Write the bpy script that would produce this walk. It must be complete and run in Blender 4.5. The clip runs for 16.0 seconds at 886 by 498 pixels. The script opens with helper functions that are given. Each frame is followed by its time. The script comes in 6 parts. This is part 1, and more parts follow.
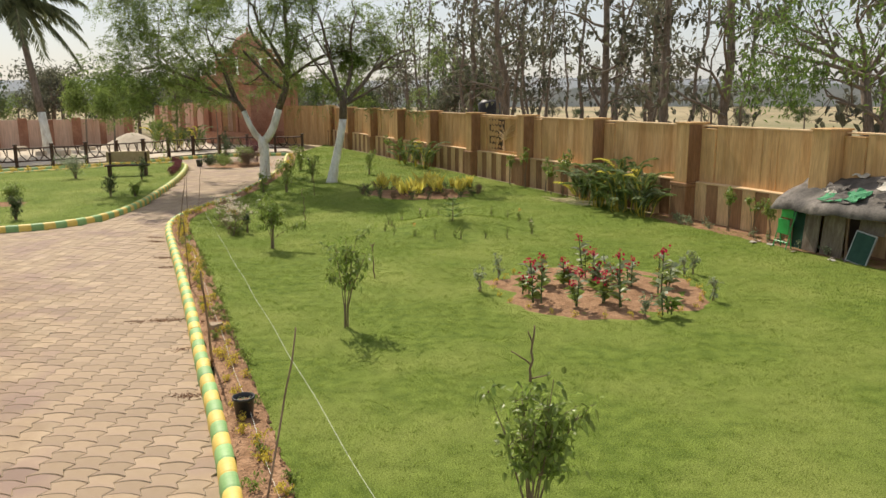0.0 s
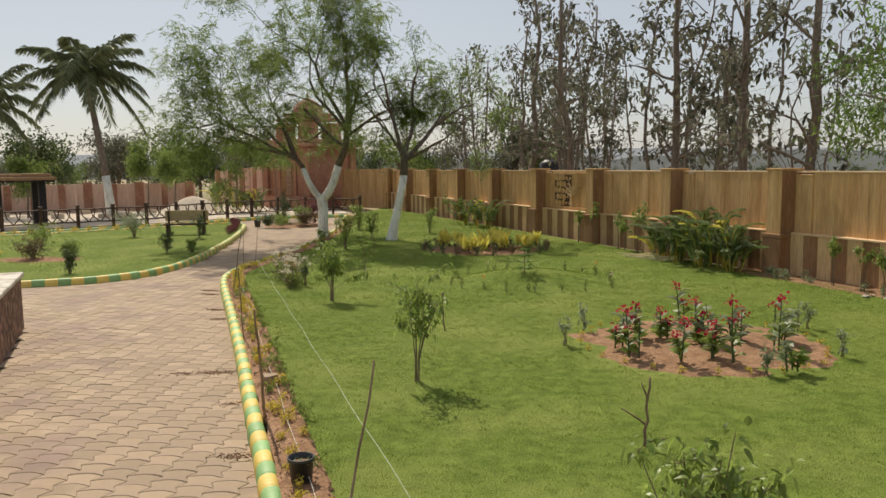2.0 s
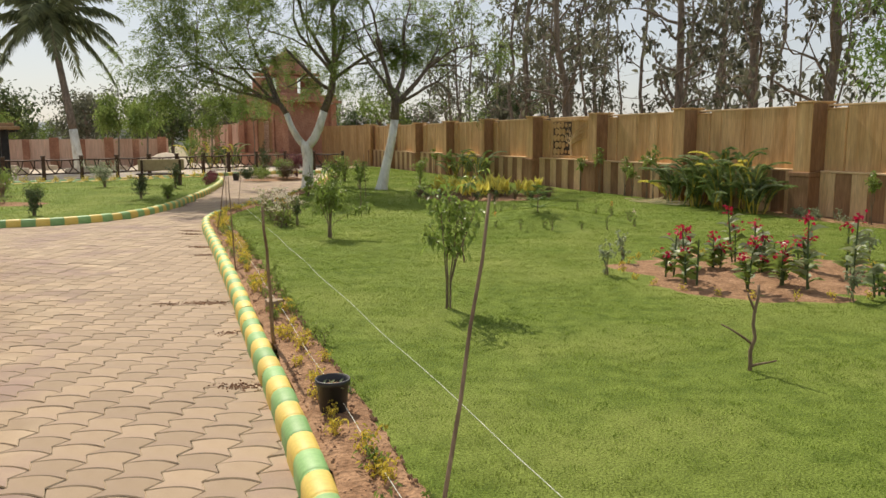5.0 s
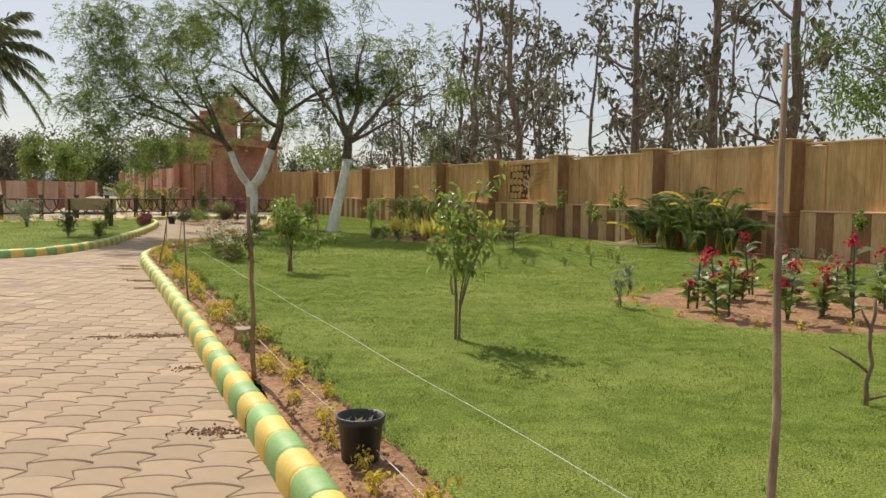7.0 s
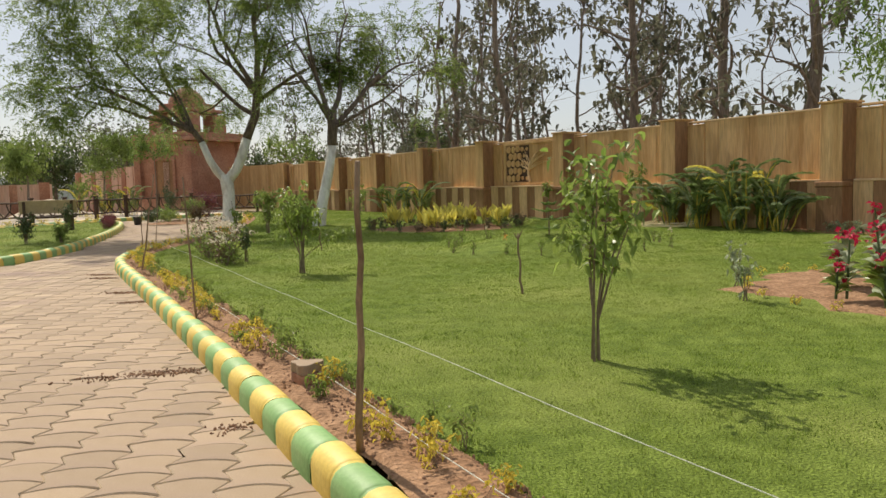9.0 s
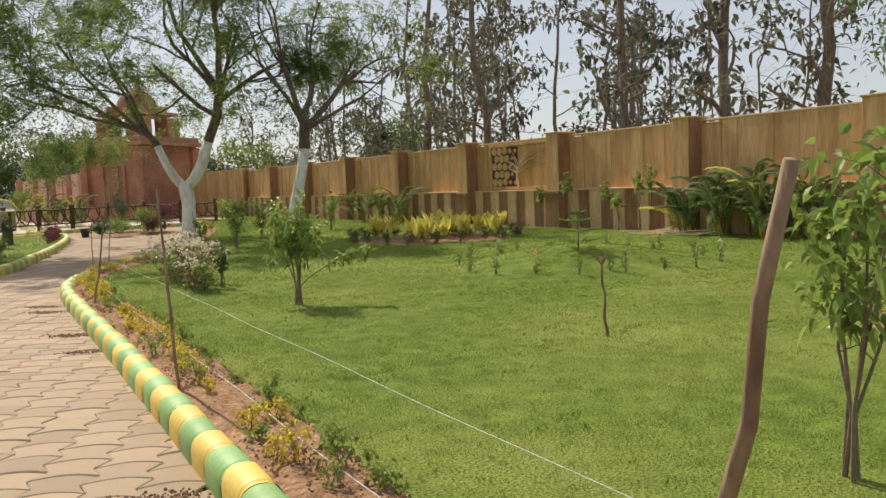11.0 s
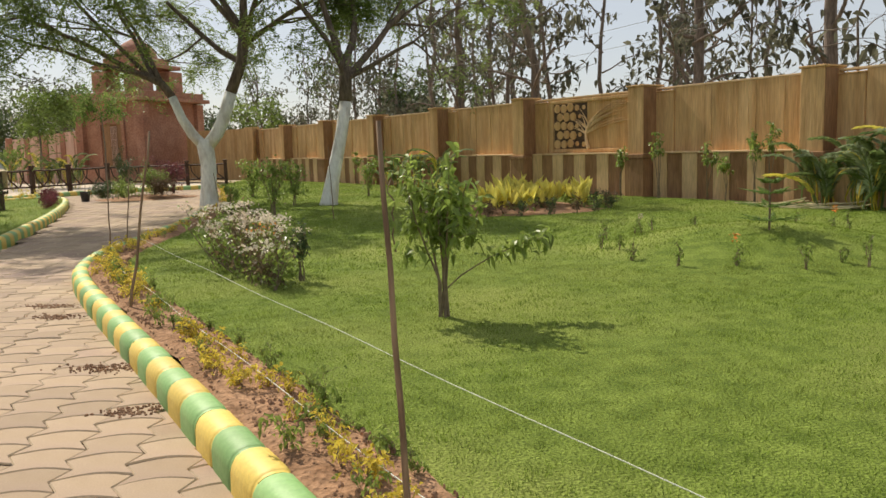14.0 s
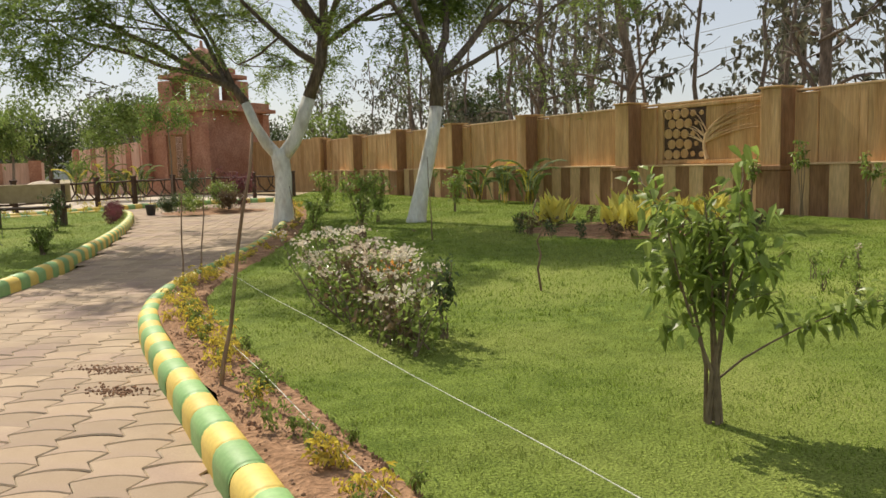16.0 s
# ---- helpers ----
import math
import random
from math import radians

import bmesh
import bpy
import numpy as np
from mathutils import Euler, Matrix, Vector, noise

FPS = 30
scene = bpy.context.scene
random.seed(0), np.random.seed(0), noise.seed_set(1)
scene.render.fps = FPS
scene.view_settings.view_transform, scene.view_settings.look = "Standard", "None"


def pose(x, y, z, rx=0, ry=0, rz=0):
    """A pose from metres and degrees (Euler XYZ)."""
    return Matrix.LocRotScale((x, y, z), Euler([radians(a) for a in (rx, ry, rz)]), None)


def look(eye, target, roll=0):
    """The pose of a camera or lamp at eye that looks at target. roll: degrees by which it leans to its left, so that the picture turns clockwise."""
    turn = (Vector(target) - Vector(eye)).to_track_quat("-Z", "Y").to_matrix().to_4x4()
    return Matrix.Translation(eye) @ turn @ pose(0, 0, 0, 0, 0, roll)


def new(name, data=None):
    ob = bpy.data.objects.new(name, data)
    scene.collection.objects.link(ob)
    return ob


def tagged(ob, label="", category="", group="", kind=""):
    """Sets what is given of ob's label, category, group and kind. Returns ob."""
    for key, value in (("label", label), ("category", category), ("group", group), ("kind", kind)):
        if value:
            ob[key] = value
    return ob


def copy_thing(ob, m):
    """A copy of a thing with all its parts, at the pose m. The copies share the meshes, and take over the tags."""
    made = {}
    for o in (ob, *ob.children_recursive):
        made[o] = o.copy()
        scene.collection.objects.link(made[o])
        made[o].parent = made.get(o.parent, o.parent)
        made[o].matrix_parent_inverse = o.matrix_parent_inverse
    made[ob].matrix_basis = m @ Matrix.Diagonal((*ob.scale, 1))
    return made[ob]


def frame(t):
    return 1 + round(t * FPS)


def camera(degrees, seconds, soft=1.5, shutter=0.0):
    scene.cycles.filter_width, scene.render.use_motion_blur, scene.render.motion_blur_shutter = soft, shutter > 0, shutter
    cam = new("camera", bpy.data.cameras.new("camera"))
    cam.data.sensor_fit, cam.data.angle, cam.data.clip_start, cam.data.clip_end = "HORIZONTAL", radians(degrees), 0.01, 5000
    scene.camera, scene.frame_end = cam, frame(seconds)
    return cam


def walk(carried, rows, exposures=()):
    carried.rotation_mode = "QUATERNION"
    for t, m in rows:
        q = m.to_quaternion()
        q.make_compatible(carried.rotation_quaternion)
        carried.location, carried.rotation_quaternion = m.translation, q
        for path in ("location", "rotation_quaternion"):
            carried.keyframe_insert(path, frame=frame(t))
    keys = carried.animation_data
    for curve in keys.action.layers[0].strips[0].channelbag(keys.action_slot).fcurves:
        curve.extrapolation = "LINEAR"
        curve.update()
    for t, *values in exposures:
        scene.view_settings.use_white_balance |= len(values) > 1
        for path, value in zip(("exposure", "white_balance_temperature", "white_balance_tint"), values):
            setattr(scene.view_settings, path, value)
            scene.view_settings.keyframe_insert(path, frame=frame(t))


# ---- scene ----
cam = camera(58.9, 16.0, soft=1.55)
PATH = [
    (0, (0.011, 1.203, 3.254), (0.0, 3.165, 2.865), -0.3),
    (0.5, (-0.098, 1.488, 3.13), (-0.208, 3.457, 2.797), -1.5),
    (1, (-0.23, 1.832, 2.97), (-0.393, 3.802, 2.666), -1.8),
    (1.5, (-0.333, 2.177, 2.817), (-0.483, 4.152, 2.545), -1.0),
    (2, (-0.398, 2.48, 2.653), (-0.543, 4.464, 2.442), -0.7),
    (2.5, (-0.519, 2.731, 2.5), (-0.64, 4.714, 2.272), -0.2),
    (3, (-0.602, 2.972, 2.352), (-0.709, 4.946, 2.048), -0.0),
    (3.2, (-0.63, 3.036, 2.306), (-0.726, 5.008, 1.985), 0.0),
    (5.3, (-1.284, 4.011, 1.703), (-1.362, 5.992, 1.44), -0.3),
    (5.5, (-1.37, 4.12, 1.651), (-1.448, 6.103, 1.404), -0.0),
    (6, (-1.538, 4.425, 1.57), (-1.611, 6.411, 1.344), 0.3),
    (6.5, (-1.693, 4.736, 1.459), (-1.711, 6.729, 1.301), 1.0),
    (7, (-1.865, 5.135, 1.271), (-1.775, 7.128, 1.13), 0.6),
    (7.5, (-2.079, 5.598, 1.211), (-1.912, 7.586, 1.074), 0.0),
    (8, (-2.327, 6.073, 1.203), (-2.105, 8.055, 1.053), -0.7),
    (8.5, (-2.583, 6.616, 1.16), (-2.39, 8.599, 0.99), -1.6),
    (8.7, (-2.688, 6.824, 1.149), (-2.504, 8.809, 0.981), -1.7),
    (10.8, (-3.372, 8.962, 1.208), (-3.107, 10.937, 1.038), -2.3),
    (11, (-3.445, 9.179, 1.225), (-3.146, 11.15, 1.063), -2.3),
    (11.5, (-3.625, 9.741, 1.215), (-3.242, 11.696, 1.034), -1.7),
    (12, (-3.783, 10.22, 1.215), (-3.429, 12.178, 1.016), -1.7),
    (12.5, (-3.987, 10.733, 1.203), (-3.685, 12.701, 1.015), -1.4),
    (13, (-4.201, 11.166, 1.223), (-3.938, 13.14, 1.034), -1.0),
    (13.5, (-4.401, 11.716, 1.205), (-4.164, 13.689, 0.976), -1.2),
    (14, (-4.615, 12.277, 1.194), (-4.301, 14.236, 0.942), -1.7),
    (14.5, (-4.788, 12.787, 1.207), (-4.508, 14.753, 0.973), -1.9),
    (15, (-4.962, 13.319, 1.196), (-4.704, 15.288, 0.961), -1.7),
    (15.5, (-5.115, 13.846, 1.203), (-4.88, 15.817, 0.965), -1.7),
    (16, (-5.253, 14.426, 1.212), (-5.073, 16.406, 0.992), -1.7),
]
walk(cam, [(t, look(eye, target, roll)) for t, eye, target, roll in PATH], [(0, 0.38, 6750, 10), (1, 0.20, 6750, 10), (2.5, 0.12, 6750, 10), (5.5, 0.32, 6750, 10), (8, 0.30, 6750, 10), (12, 0.36, 6750, 10), (16, 0.36, 6750, 10)])

# ---------------------------------------------------------------- light
SUN_EL, SUN_AZ = radians(46), radians(-27)
world = bpy.data.worlds.new("sky")
scene.world = world
world.use_nodes = True
wn = world.node_tree
sky = wn.nodes.new("ShaderNodeTexSky")
sky.sky_type, sky.sun_disc = 'NISHITA', False
sky.sun_elevation, sky.sun_rotation = SUN_EL, SUN_AZ
sky.air_density, sky.dust_density, sky.ozone_density = 1.0, 1.0, 2.0
haze = wn.nodes.new("ShaderNodeMixRGB")                 # even hazy veil over the clear sky
haze.inputs[0].default_value, haze.inputs[2].default_value = 0.7, (4.0, 4.1, 4.3, 1)
wn.links.new(sky.outputs[0], haze.inputs[1])
wn.links.new(haze.outputs[0], wn.nodes["Background"].inputs[0])
wn.nodes["Background"].inputs[1].default_value = 0.115
sun_data = bpy.data.lights.new("sun", 'SUN')
sun_data.energy, sun_data.angle, sun_data.color = 4.0, radians(0.6), (1.0, 0.92, 0.80)
sun = new("sun", sun_data)
to_sun = Vector((math.sin(SUN_AZ) * math.cos(SUN_EL), math.cos(SUN_AZ) * math.cos(SUN_EL), math.sin(SUN_EL)))
sun.matrix_world = Matrix.Translation((0, 0, 30)) @ to_sun.to_track_quat("Z", "Y").to_matrix().to_4x4()

# ---------------------------------------------------------------- materials
def surf(name, c1, c2, scale=6.0, rough=0.8, bump=0.3, bscale=60.0, metal=0.0, vary=0.0, island=False, grain=0.0,
         stretch=(1, 1, 1), trans=0.0, c3=None, c3_scale=0.7, dist=0.01, spec=0.3):
    """Two-scale noise colour, fine relief; vary: brightness spread per object or per island; trans: light through leaves."""
    m = bpy.data.materials.new(name)
    m.use_nodes = True
    nt = m.node_tree
    n, l = nt.nodes, nt.links
    bsdf = n["Principled BSDF"]
    tc = n.new("ShaderNodeTexCoord")
    mp = n.new("ShaderNodeMapping")
    mp.inputs["Scale"].default_value = stretch
    l.new(tc.outputs["Object"], mp.inputs[0])
    nz = n.new("ShaderNodeTexNoise")
    nz.inputs["Scale"].default_value, nz.inputs["Detail"].default_value = scale, 5
    l.new(mp.outputs[0], nz.inputs["Vector"])
    ramp = n.new("ShaderNodeValToRGB")
    ramp.color_ramp.elements[0].position, ramp.color_ramp.elements[1].position = 0.33, 0.67
    ramp.color_ramp.elements[0].color, ramp.color_ramp.elements[1].color = (*c1, 1), (*c2, 1)
    l.new(nz.outputs[0], ramp.inputs[0])
    col = ramp.outputs[0]
    if c3:
        n3 = n.new("ShaderNodeTexNoise")
        n3.inputs["Scale"].default_value, n3.inputs["Detail"].default_value = c3_scale, 4
        l.new(mp.outputs[0], n3.inputs["Vector"])
        r3 = n.new("ShaderNodeValToRGB")
        r3.color_ramp.elements[0].position, r3.color_ramp.elements[1].position = 0.45, 0.68
        l.new(n3.outputs[0], r3.inputs[0])
        mx = n.new("ShaderNodeMixRGB")
        mx.inputs[2].default_value = (*c3, 1)
        l.new(r3.outputs[0], mx.inputs[0]); l.new(col, mx.inputs[1])
        col = mx.outputs[0]
    if grain:
        ng = n.new("ShaderNodeTexNoise")
        ng.inputs["Scale"].default_value, ng.inputs["Detail"].default_value = bscale, 3
        l.new(mp.outputs[0], ng.inputs["Vector"])
        mr = n.new("ShaderNodeMapRange")
        mr.inputs[1].default_value, mr.inputs[2].default_value = 0.3, 0.7
        mr.inputs[3].default_value, mr.inputs[4].default_value = 1 - grain, 1 + grain
        l.new(ng.outputs[0], mr.inputs[0])
        mg = n.new("ShaderNodeMixRGB")
        mg.blend_type = 'MULTIPLY'
        mg.inputs[0].default_value = 1
        l.new(col, mg.inputs[1]); l.new(mr.outputs[0], mg.inputs[2])
        col = mg.outputs[0]
    if vary:
        src = n.new("ShaderNodeNewGeometry").outputs["Random Per Island"] if island else n.new("ShaderNodeObjectInfo").outputs["Random"]
        mv = n.new("ShaderNodeMapRange")
        mv.inputs[3].default_value, mv.inputs[4].default_value = 1 - vary, 1 + vary
        l.new(src, mv.inputs[0])
        mm = n.new("ShaderNodeMixRGB")
        mm.blend_type = 'MULTIPLY'
        mm.inputs[0].default_value = 1
        l.new(col, mm.inputs[1]); l.new(mv.outputs[0], mm.inputs[2])
        col = mm.outputs[0]
    l.new(col, bsdf.inputs["Base Color"])
    bsdf.inputs["Roughness"].default_value, bsdf.inputs["Metallic"].default_value = rough, metal
    bsdf.inputs["Specular IOR Level"].default_value = spec
    if bump:
        nb = n.new("ShaderNodeTexNoise")
        nb.inputs["Scale"].default_value, nb.inputs["Detail"].default_value = bscale, 4
        l.new(mp.outputs[0], nb.inputs["Vector"])
        bp = n.new("ShaderNodeBump")
        bp.inputs["Strength"].default_value, bp.inputs["Distance"].default_value = bump, dist
        l.new(nb.outputs[0], bp.inputs["Height"]); l.new(bp.outputs[0], bsdf.inputs["Normal"])
    if trans:
        tr = n.new("ShaderNodeBsdfTranslucent")
        l.new(col, tr.inputs[0])
        ms = n.new("ShaderNodeMixShader")
        ms.inputs[0].default_value = trans
        out = n["Material Output"]
        l.new(bsdf.outputs[0], ms.inputs[1]); l.new(tr.outputs[0], ms.inputs[2]); l.new(ms.outputs[0], out.inputs[0])
    return m


M_FIELD = surf("dry field", (0.30, 0.23, 0.13), (0.42, 0.34, 0.21), 0.12, 0.95, 0.6, 3.0, c3=(0.20, 0.19, 0.09), c3_scale=0.03, dist=0.1, grain=0.25)
M_LAWN = surf("lawn", (0.11, 0.16, 0.025), (0.20, 0.265, 0.05), 5.0, 0.9, 0.9, 70, grain=0.45, c3=(0.25, 0.29, 0.07), c3_scale=0.45, dist=0.03, spec=0.1)
M_BLADE = surf("grass blade", (0.13, 0.20, 0.025), (0.27, 0.36, 0.06), 6.0, 0.7, 0, vary=0.48, island=True, trans=0.35, c3=(0.29, 0.34, 0.08), c3_scale=0.5, spec=0.15)
M_SOIL = surf("red garden soil", (0.24, 0.135, 0.075), (0.38, 0.23, 0.135), 5, 0.95, 1.0, 30, grain=0.3, dist=0.03, spec=0.1)
M_CLOD = surf("soil clod", (0.25, 0.15, 0.095), (0.37, 0.235, 0.15), 9, 0.95, 0.6, 60, vary=0.25, island=True, spec=0.1)
M_JOINT = surf("sandy joint", (0.17, 0.12, 0.08), (0.27, 0.20, 0.135), 4, 0.95, 0.5, 60, spec=0.1)
M_PAVER = surf("pink concrete paver", (0.345, 0.252, 0.163), (0.42, 0.318, 0.213), 3, 0.85, 0.25, 120, vary=0.14, grain=0.08, c3=(0.30, 0.21, 0.165), c3_scale=1.1, dist=0.004)
M_PAVER_FAR = surf("pink concrete paver far", (0.345, 0.252, 0.163), (0.42, 0.318, 0.213), 3, 0.85, 0.25, 120, vary=0.14, island=True, grain=0.08, c3=(0.30, 0.21, 0.165), c3_scale=1.1, dist=0.004)
M_PAVER_EDGE = surf("worn pale paver edge", (0.46, 0.36, 0.245), (0.54, 0.43, 0.30), 9, 0.85, 0.2, 100, grain=0.1)
M_YELLOW = surf("yellow kerb paint", (0.68, 0.49, 0.10), (0.75, 0.57, 0.15), 5, 0.55, 0.25, 45, vary=0.09, grain=0.08, dist=0.006)
M_GREEN = surf("green kerb paint", (0.20, 0.39, 0.13), (0.28, 0.46, 0.18), 5, 0.55, 0.25, 45, vary=0.12, grain=0.08, dist=0.006)
M_STONE = surf("ochre painted wall", (0.52, 0.31, 0.135), (0.66, 0.43, 0.21), 2.2, 0.85, 0.5, 14, stretch=(2.2, 2.2, 0.22), grain=0.16, dist=0.02, c3=(0.46, 0.26, 0.105), c3_scale=1.6)
# brown paint of boards and bases; also the painted shade on pillar sides
M_STONE_DK = surf("brown board paint and side shade", (0.24, 0.125, 0.06), (0.33, 0.185, 0.095), 2.2, 0.85, 0.5, 14, stretch=(2.2, 2.2, 0.3), grain=0.2, dist=0.02)
M_STONE_LT = surf("sand painted board", (0.55, 0.36, 0.18), (0.65, 0.45, 0.25), 2.2, 0.85, 0.5, 14, stretch=(2.2, 2.2, 0.3), grain=0.18, dist=0.02)
# paler than the wall: sunlight on the upper edges is put into the colour
M_COPING = surf("coping with painted sunlight", (0.62, 0.42, 0.23), (0.72, 0.52, 0.31), 4, 0.85, 0.3, 40)
M_REDSTONE = surf("red sandstone", (0.38, 0.18, 0.115), (0.48, 0.26, 0.175), 1.5, 0.85, 0.5, 12, grain=0.18, c3=(0.29, 0.13, 0.085), c3_scale=0.8, dist=0.02)
M_PINKWALL = surf("pink striped wall", (0.56, 0.36, 0.27), (0.70, 0.50, 0.40), 0.9, 0.9, 0.3, 12, stretch=(1.6, 1.6, 0.12), grain=0.15)
M_WHITE = surf("whitewash", (0.72, 0.72, 0.66), (0.82, 0.82, 0.77), 6, 0.85, 0.8, 22, stretch=(1, 1, 0.35), grain=0.12, dist=0.02, c3=(0.55, 0.52, 0.45), c3_scale=5)
M_BARK = surf("dark bark", (0.10, 0.078, 0.06), (0.19, 0.15, 0.12), 9, 0.95, 0.9, 30, stretch=(1, 1, 0.25), grain=0.3, dist=0.02)
M_BARK2 = surf("grey brown bark", (0.15, 0.12, 0.095), (0.25, 0.20, 0.16), 7, 0.95, 0.9, 26, stretch=(1, 1, 0.25), grain=0.3, dist=0.02)
M_STICK = surf("dry stick", (0.16, 0.105, 0.065), (0.30, 0.215, 0.14), 14, 0.9, 0.6, 60, stretch=(1, 1, 0.2), grain=0.2)
M_STEM = surf("shrub stem", (0.16, 0.12, 0.08), (0.26, 0.20, 0.13), 20, 0.9, 0.4, 80)


def leafmat(name, c1, c2, vary=0.4, trans=0.4, rough=0.5, scale=1.0):
    return surf(name, c1, c2, scale, rough, 0, vary=vary, island=True, trans=trans, spec=0.35)


M_LEAF_TREE = leafmat("feathery tree leaf", (0.15, 0.22, 0.05), (0.25, 0.32, 0.09), trans=0.45)
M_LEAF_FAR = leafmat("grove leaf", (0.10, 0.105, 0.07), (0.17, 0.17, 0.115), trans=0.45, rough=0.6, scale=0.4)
M_LEAF_SHRUB = leafmat("shrub leaf", (0.17, 0.25, 0.05), (0.32, 0.39, 0.10), trans=0.45, rough=0.38)
M_LEAF_BRIGHT = leafmat("bright leaf", (0.13, 0.22, 0.045), (0.20, 0.29, 0.07), trans=0.45)
M_LEAF_YELLOW = leafmat("yellow croton leaf", (0.72, 0.64, 0.11), (0.84, 0.77, 0.22), trans=0.4, vary=0.25)
M_LEAF_GOLD = leafmat("golden duranta leaf", (0.56, 0.46, 0.06), (0.74, 0.60, 0.12), trans=0.4, vary=0.35)
M_LEAF_DARK = leafmat("dark shrub leaf", (0.065, 0.10, 0.04), (0.12, 0.16, 0.06), trans=0.25)
M_LEAF_BROWN = leafmat("brown shrub leaf", (0.14, 0.09, 0.05), (0.22, 0.16, 0.09), trans=0.3)
M_LEAF_PALM = leafmat("palm leaflet", (0.15, 0.22, 0.07), (0.27, 0.33, 0.12), trans=0.4, rough=0.4)
M_LEAF_COCO = leafmat("coconut leaflet", (0.17, 0.20, 0.11), (0.26, 0.29, 0.16), trans=0.3, rough=0.4)
M_LEAF_GREY = leafmat("greyish leaf", (0.26, 0.32, 0.17), (0.38, 0.42, 0.26), trans=0.3)
M_LEAF_PURPLE = leafmat("purple leaf", (0.13, 0.035, 0.05), (0.22, 0.07, 0.08), trans=0.3)
M_PETAL_RED = leafmat("red canna petal", (0.42, 0.008, 0.045), (0.58, 0.02, 0.08), trans=0.35, vary=0.25)
M_PETAL_WHITE = leafmat("dried cream blossom", (0.62, 0.50, 0.38), (0.80, 0.74, 0.60), trans=0.3, vary=0.2)
M_PETAL_ORANGE = leafmat("orange petal", (0.75, 0.25, 0.04), (0.85, 0.40, 0.10), trans=0.3)
M_BLACKPOT = surf("black plastic pot", (0.018, 0.018, 0.018), (0.03, 0.03, 0.03), 8, 0.45, 0.1, 60, spec=0.5)
M_TWINE = surf("white nylon twine", (0.60, 0.62, 0.52), (0.74, 0.76, 0.66), 20, 0.5, 0.2, 200)
M_DARKWOOD = surf("dark painted rail", (0.055, 0.032, 0.022), (0.10, 0.06, 0.04), 6, 0.7, 0.4, 40, grain=0.2)
M_BENCH = surf("tan bench paint", (0.42, 0.31, 0.17), (0.50, 0.38, 0.22), 8, 0.7, 0.3, 50)
M_BRICK = surf("clay brick", (0.34, 0.17, 0.11), (0.44, 0.25, 0.17), 14, 0.9, 0.6, 60)
M_TARP = surf("grey weathered tarp", (0.08, 0.07, 0.06), (0.25, 0.22, 0.19), 5, 0.8, 0.6, 22, grain=0.2, c3=(0.055, 0.05, 0.045), c3_scale=2.5)
M_SACK = surf("weathered board", (0.13, 0.10, 0.075), (0.24, 0.20, 0.155), 8, 0.9, 0.6, 30, stretch=(1, 1, 0.3), grain=0.2)
M_CHAIRGREEN = surf("green plastic", (0.02, 0.30, 0.06), (0.04, 0.38, 0.09), 6, 0.4, 0.1, 40, spec=0.5)
M_NETGREEN = surf("green shade net", (0.04, 0.22, 0.09), (0.10, 0.34, 0.17), 30, 0.8, 0.5, 60)
M_DKBOARD = surf("dark green board", (0.012, 0.05, 0.035), (0.02, 0.075, 0.05), 6, 0.6, 0.2, 40)
M_ALU = surf("aluminium edge", (0.30, 0.32, 0.30), (0.40, 0.41, 0.39), 10, 0.4, 0.1, 50, metal=0.6)
M_BLACK = surf("black painted post", (0.02, 0.018, 0.018), (0.035, 0.03, 0.03), 8, 0.6, 0.3, 40)
M_ROOF = surf("brown pergola roof", (0.30, 0.17, 0.09), (0.40, 0.25, 0.14), 6, 0.8, 0.4, 30)
M_MOSAIC = surf("stone mosaic parapet", (0.16, 0.085, 0.055), (0.32, 0.20, 0.14), 9, 0.8, 1.0, 9, grain=0.3, c3=(0.08, 0.05, 0.04), c3_scale=6, dist=0.04)
M_CAP = surf("pale parapet cap", (0.52, 0.48, 0.40), (0.66, 0.62, 0.54), 5, 0.8, 0.4, 30, c3=(0.32, 0.25, 0.18), c3_scale=3)
M_CONC = surf("plain concrete", (0.34, 0.31, 0.27), (0.44, 0.40, 0.35), 4, 0.9, 0.3, 40)
# distance haze is painted into the pale base colours of hills and far woods
M_HILL = surf("hill with painted haze", (0.86, 0.87, 0.87), (0.90, 0.91, 0.91), 0.01, 1.0, 0, spec=0.0)
M_FARWOOD = surf("far wood with painted haze", (0.42, 0.43, 0.38), (0.52, 0.52, 0.47), 0.4, 1.0, 0.5, 2, spec=0.0, dist=0.3)
M_SAND = surf("building sand", (0.50, 0.42, 0.32), (0.60, 0.51, 0.40), 4, 0.95, 0.5, 30)
M_STRAW = surf("dry straw", (0.60, 0.50, 0.28), (0.74, 0.64, 0.40), 12, 0.9, 0.4, 60)
M_TANK = surf("black tank", (0.03, 0.03, 0.035), (0.05, 0.05, 0.055), 4, 0.5, 0.1, 30)


# ---------------------------------------------------------------- geometry helpers
rng = np.random.default_rng(5)


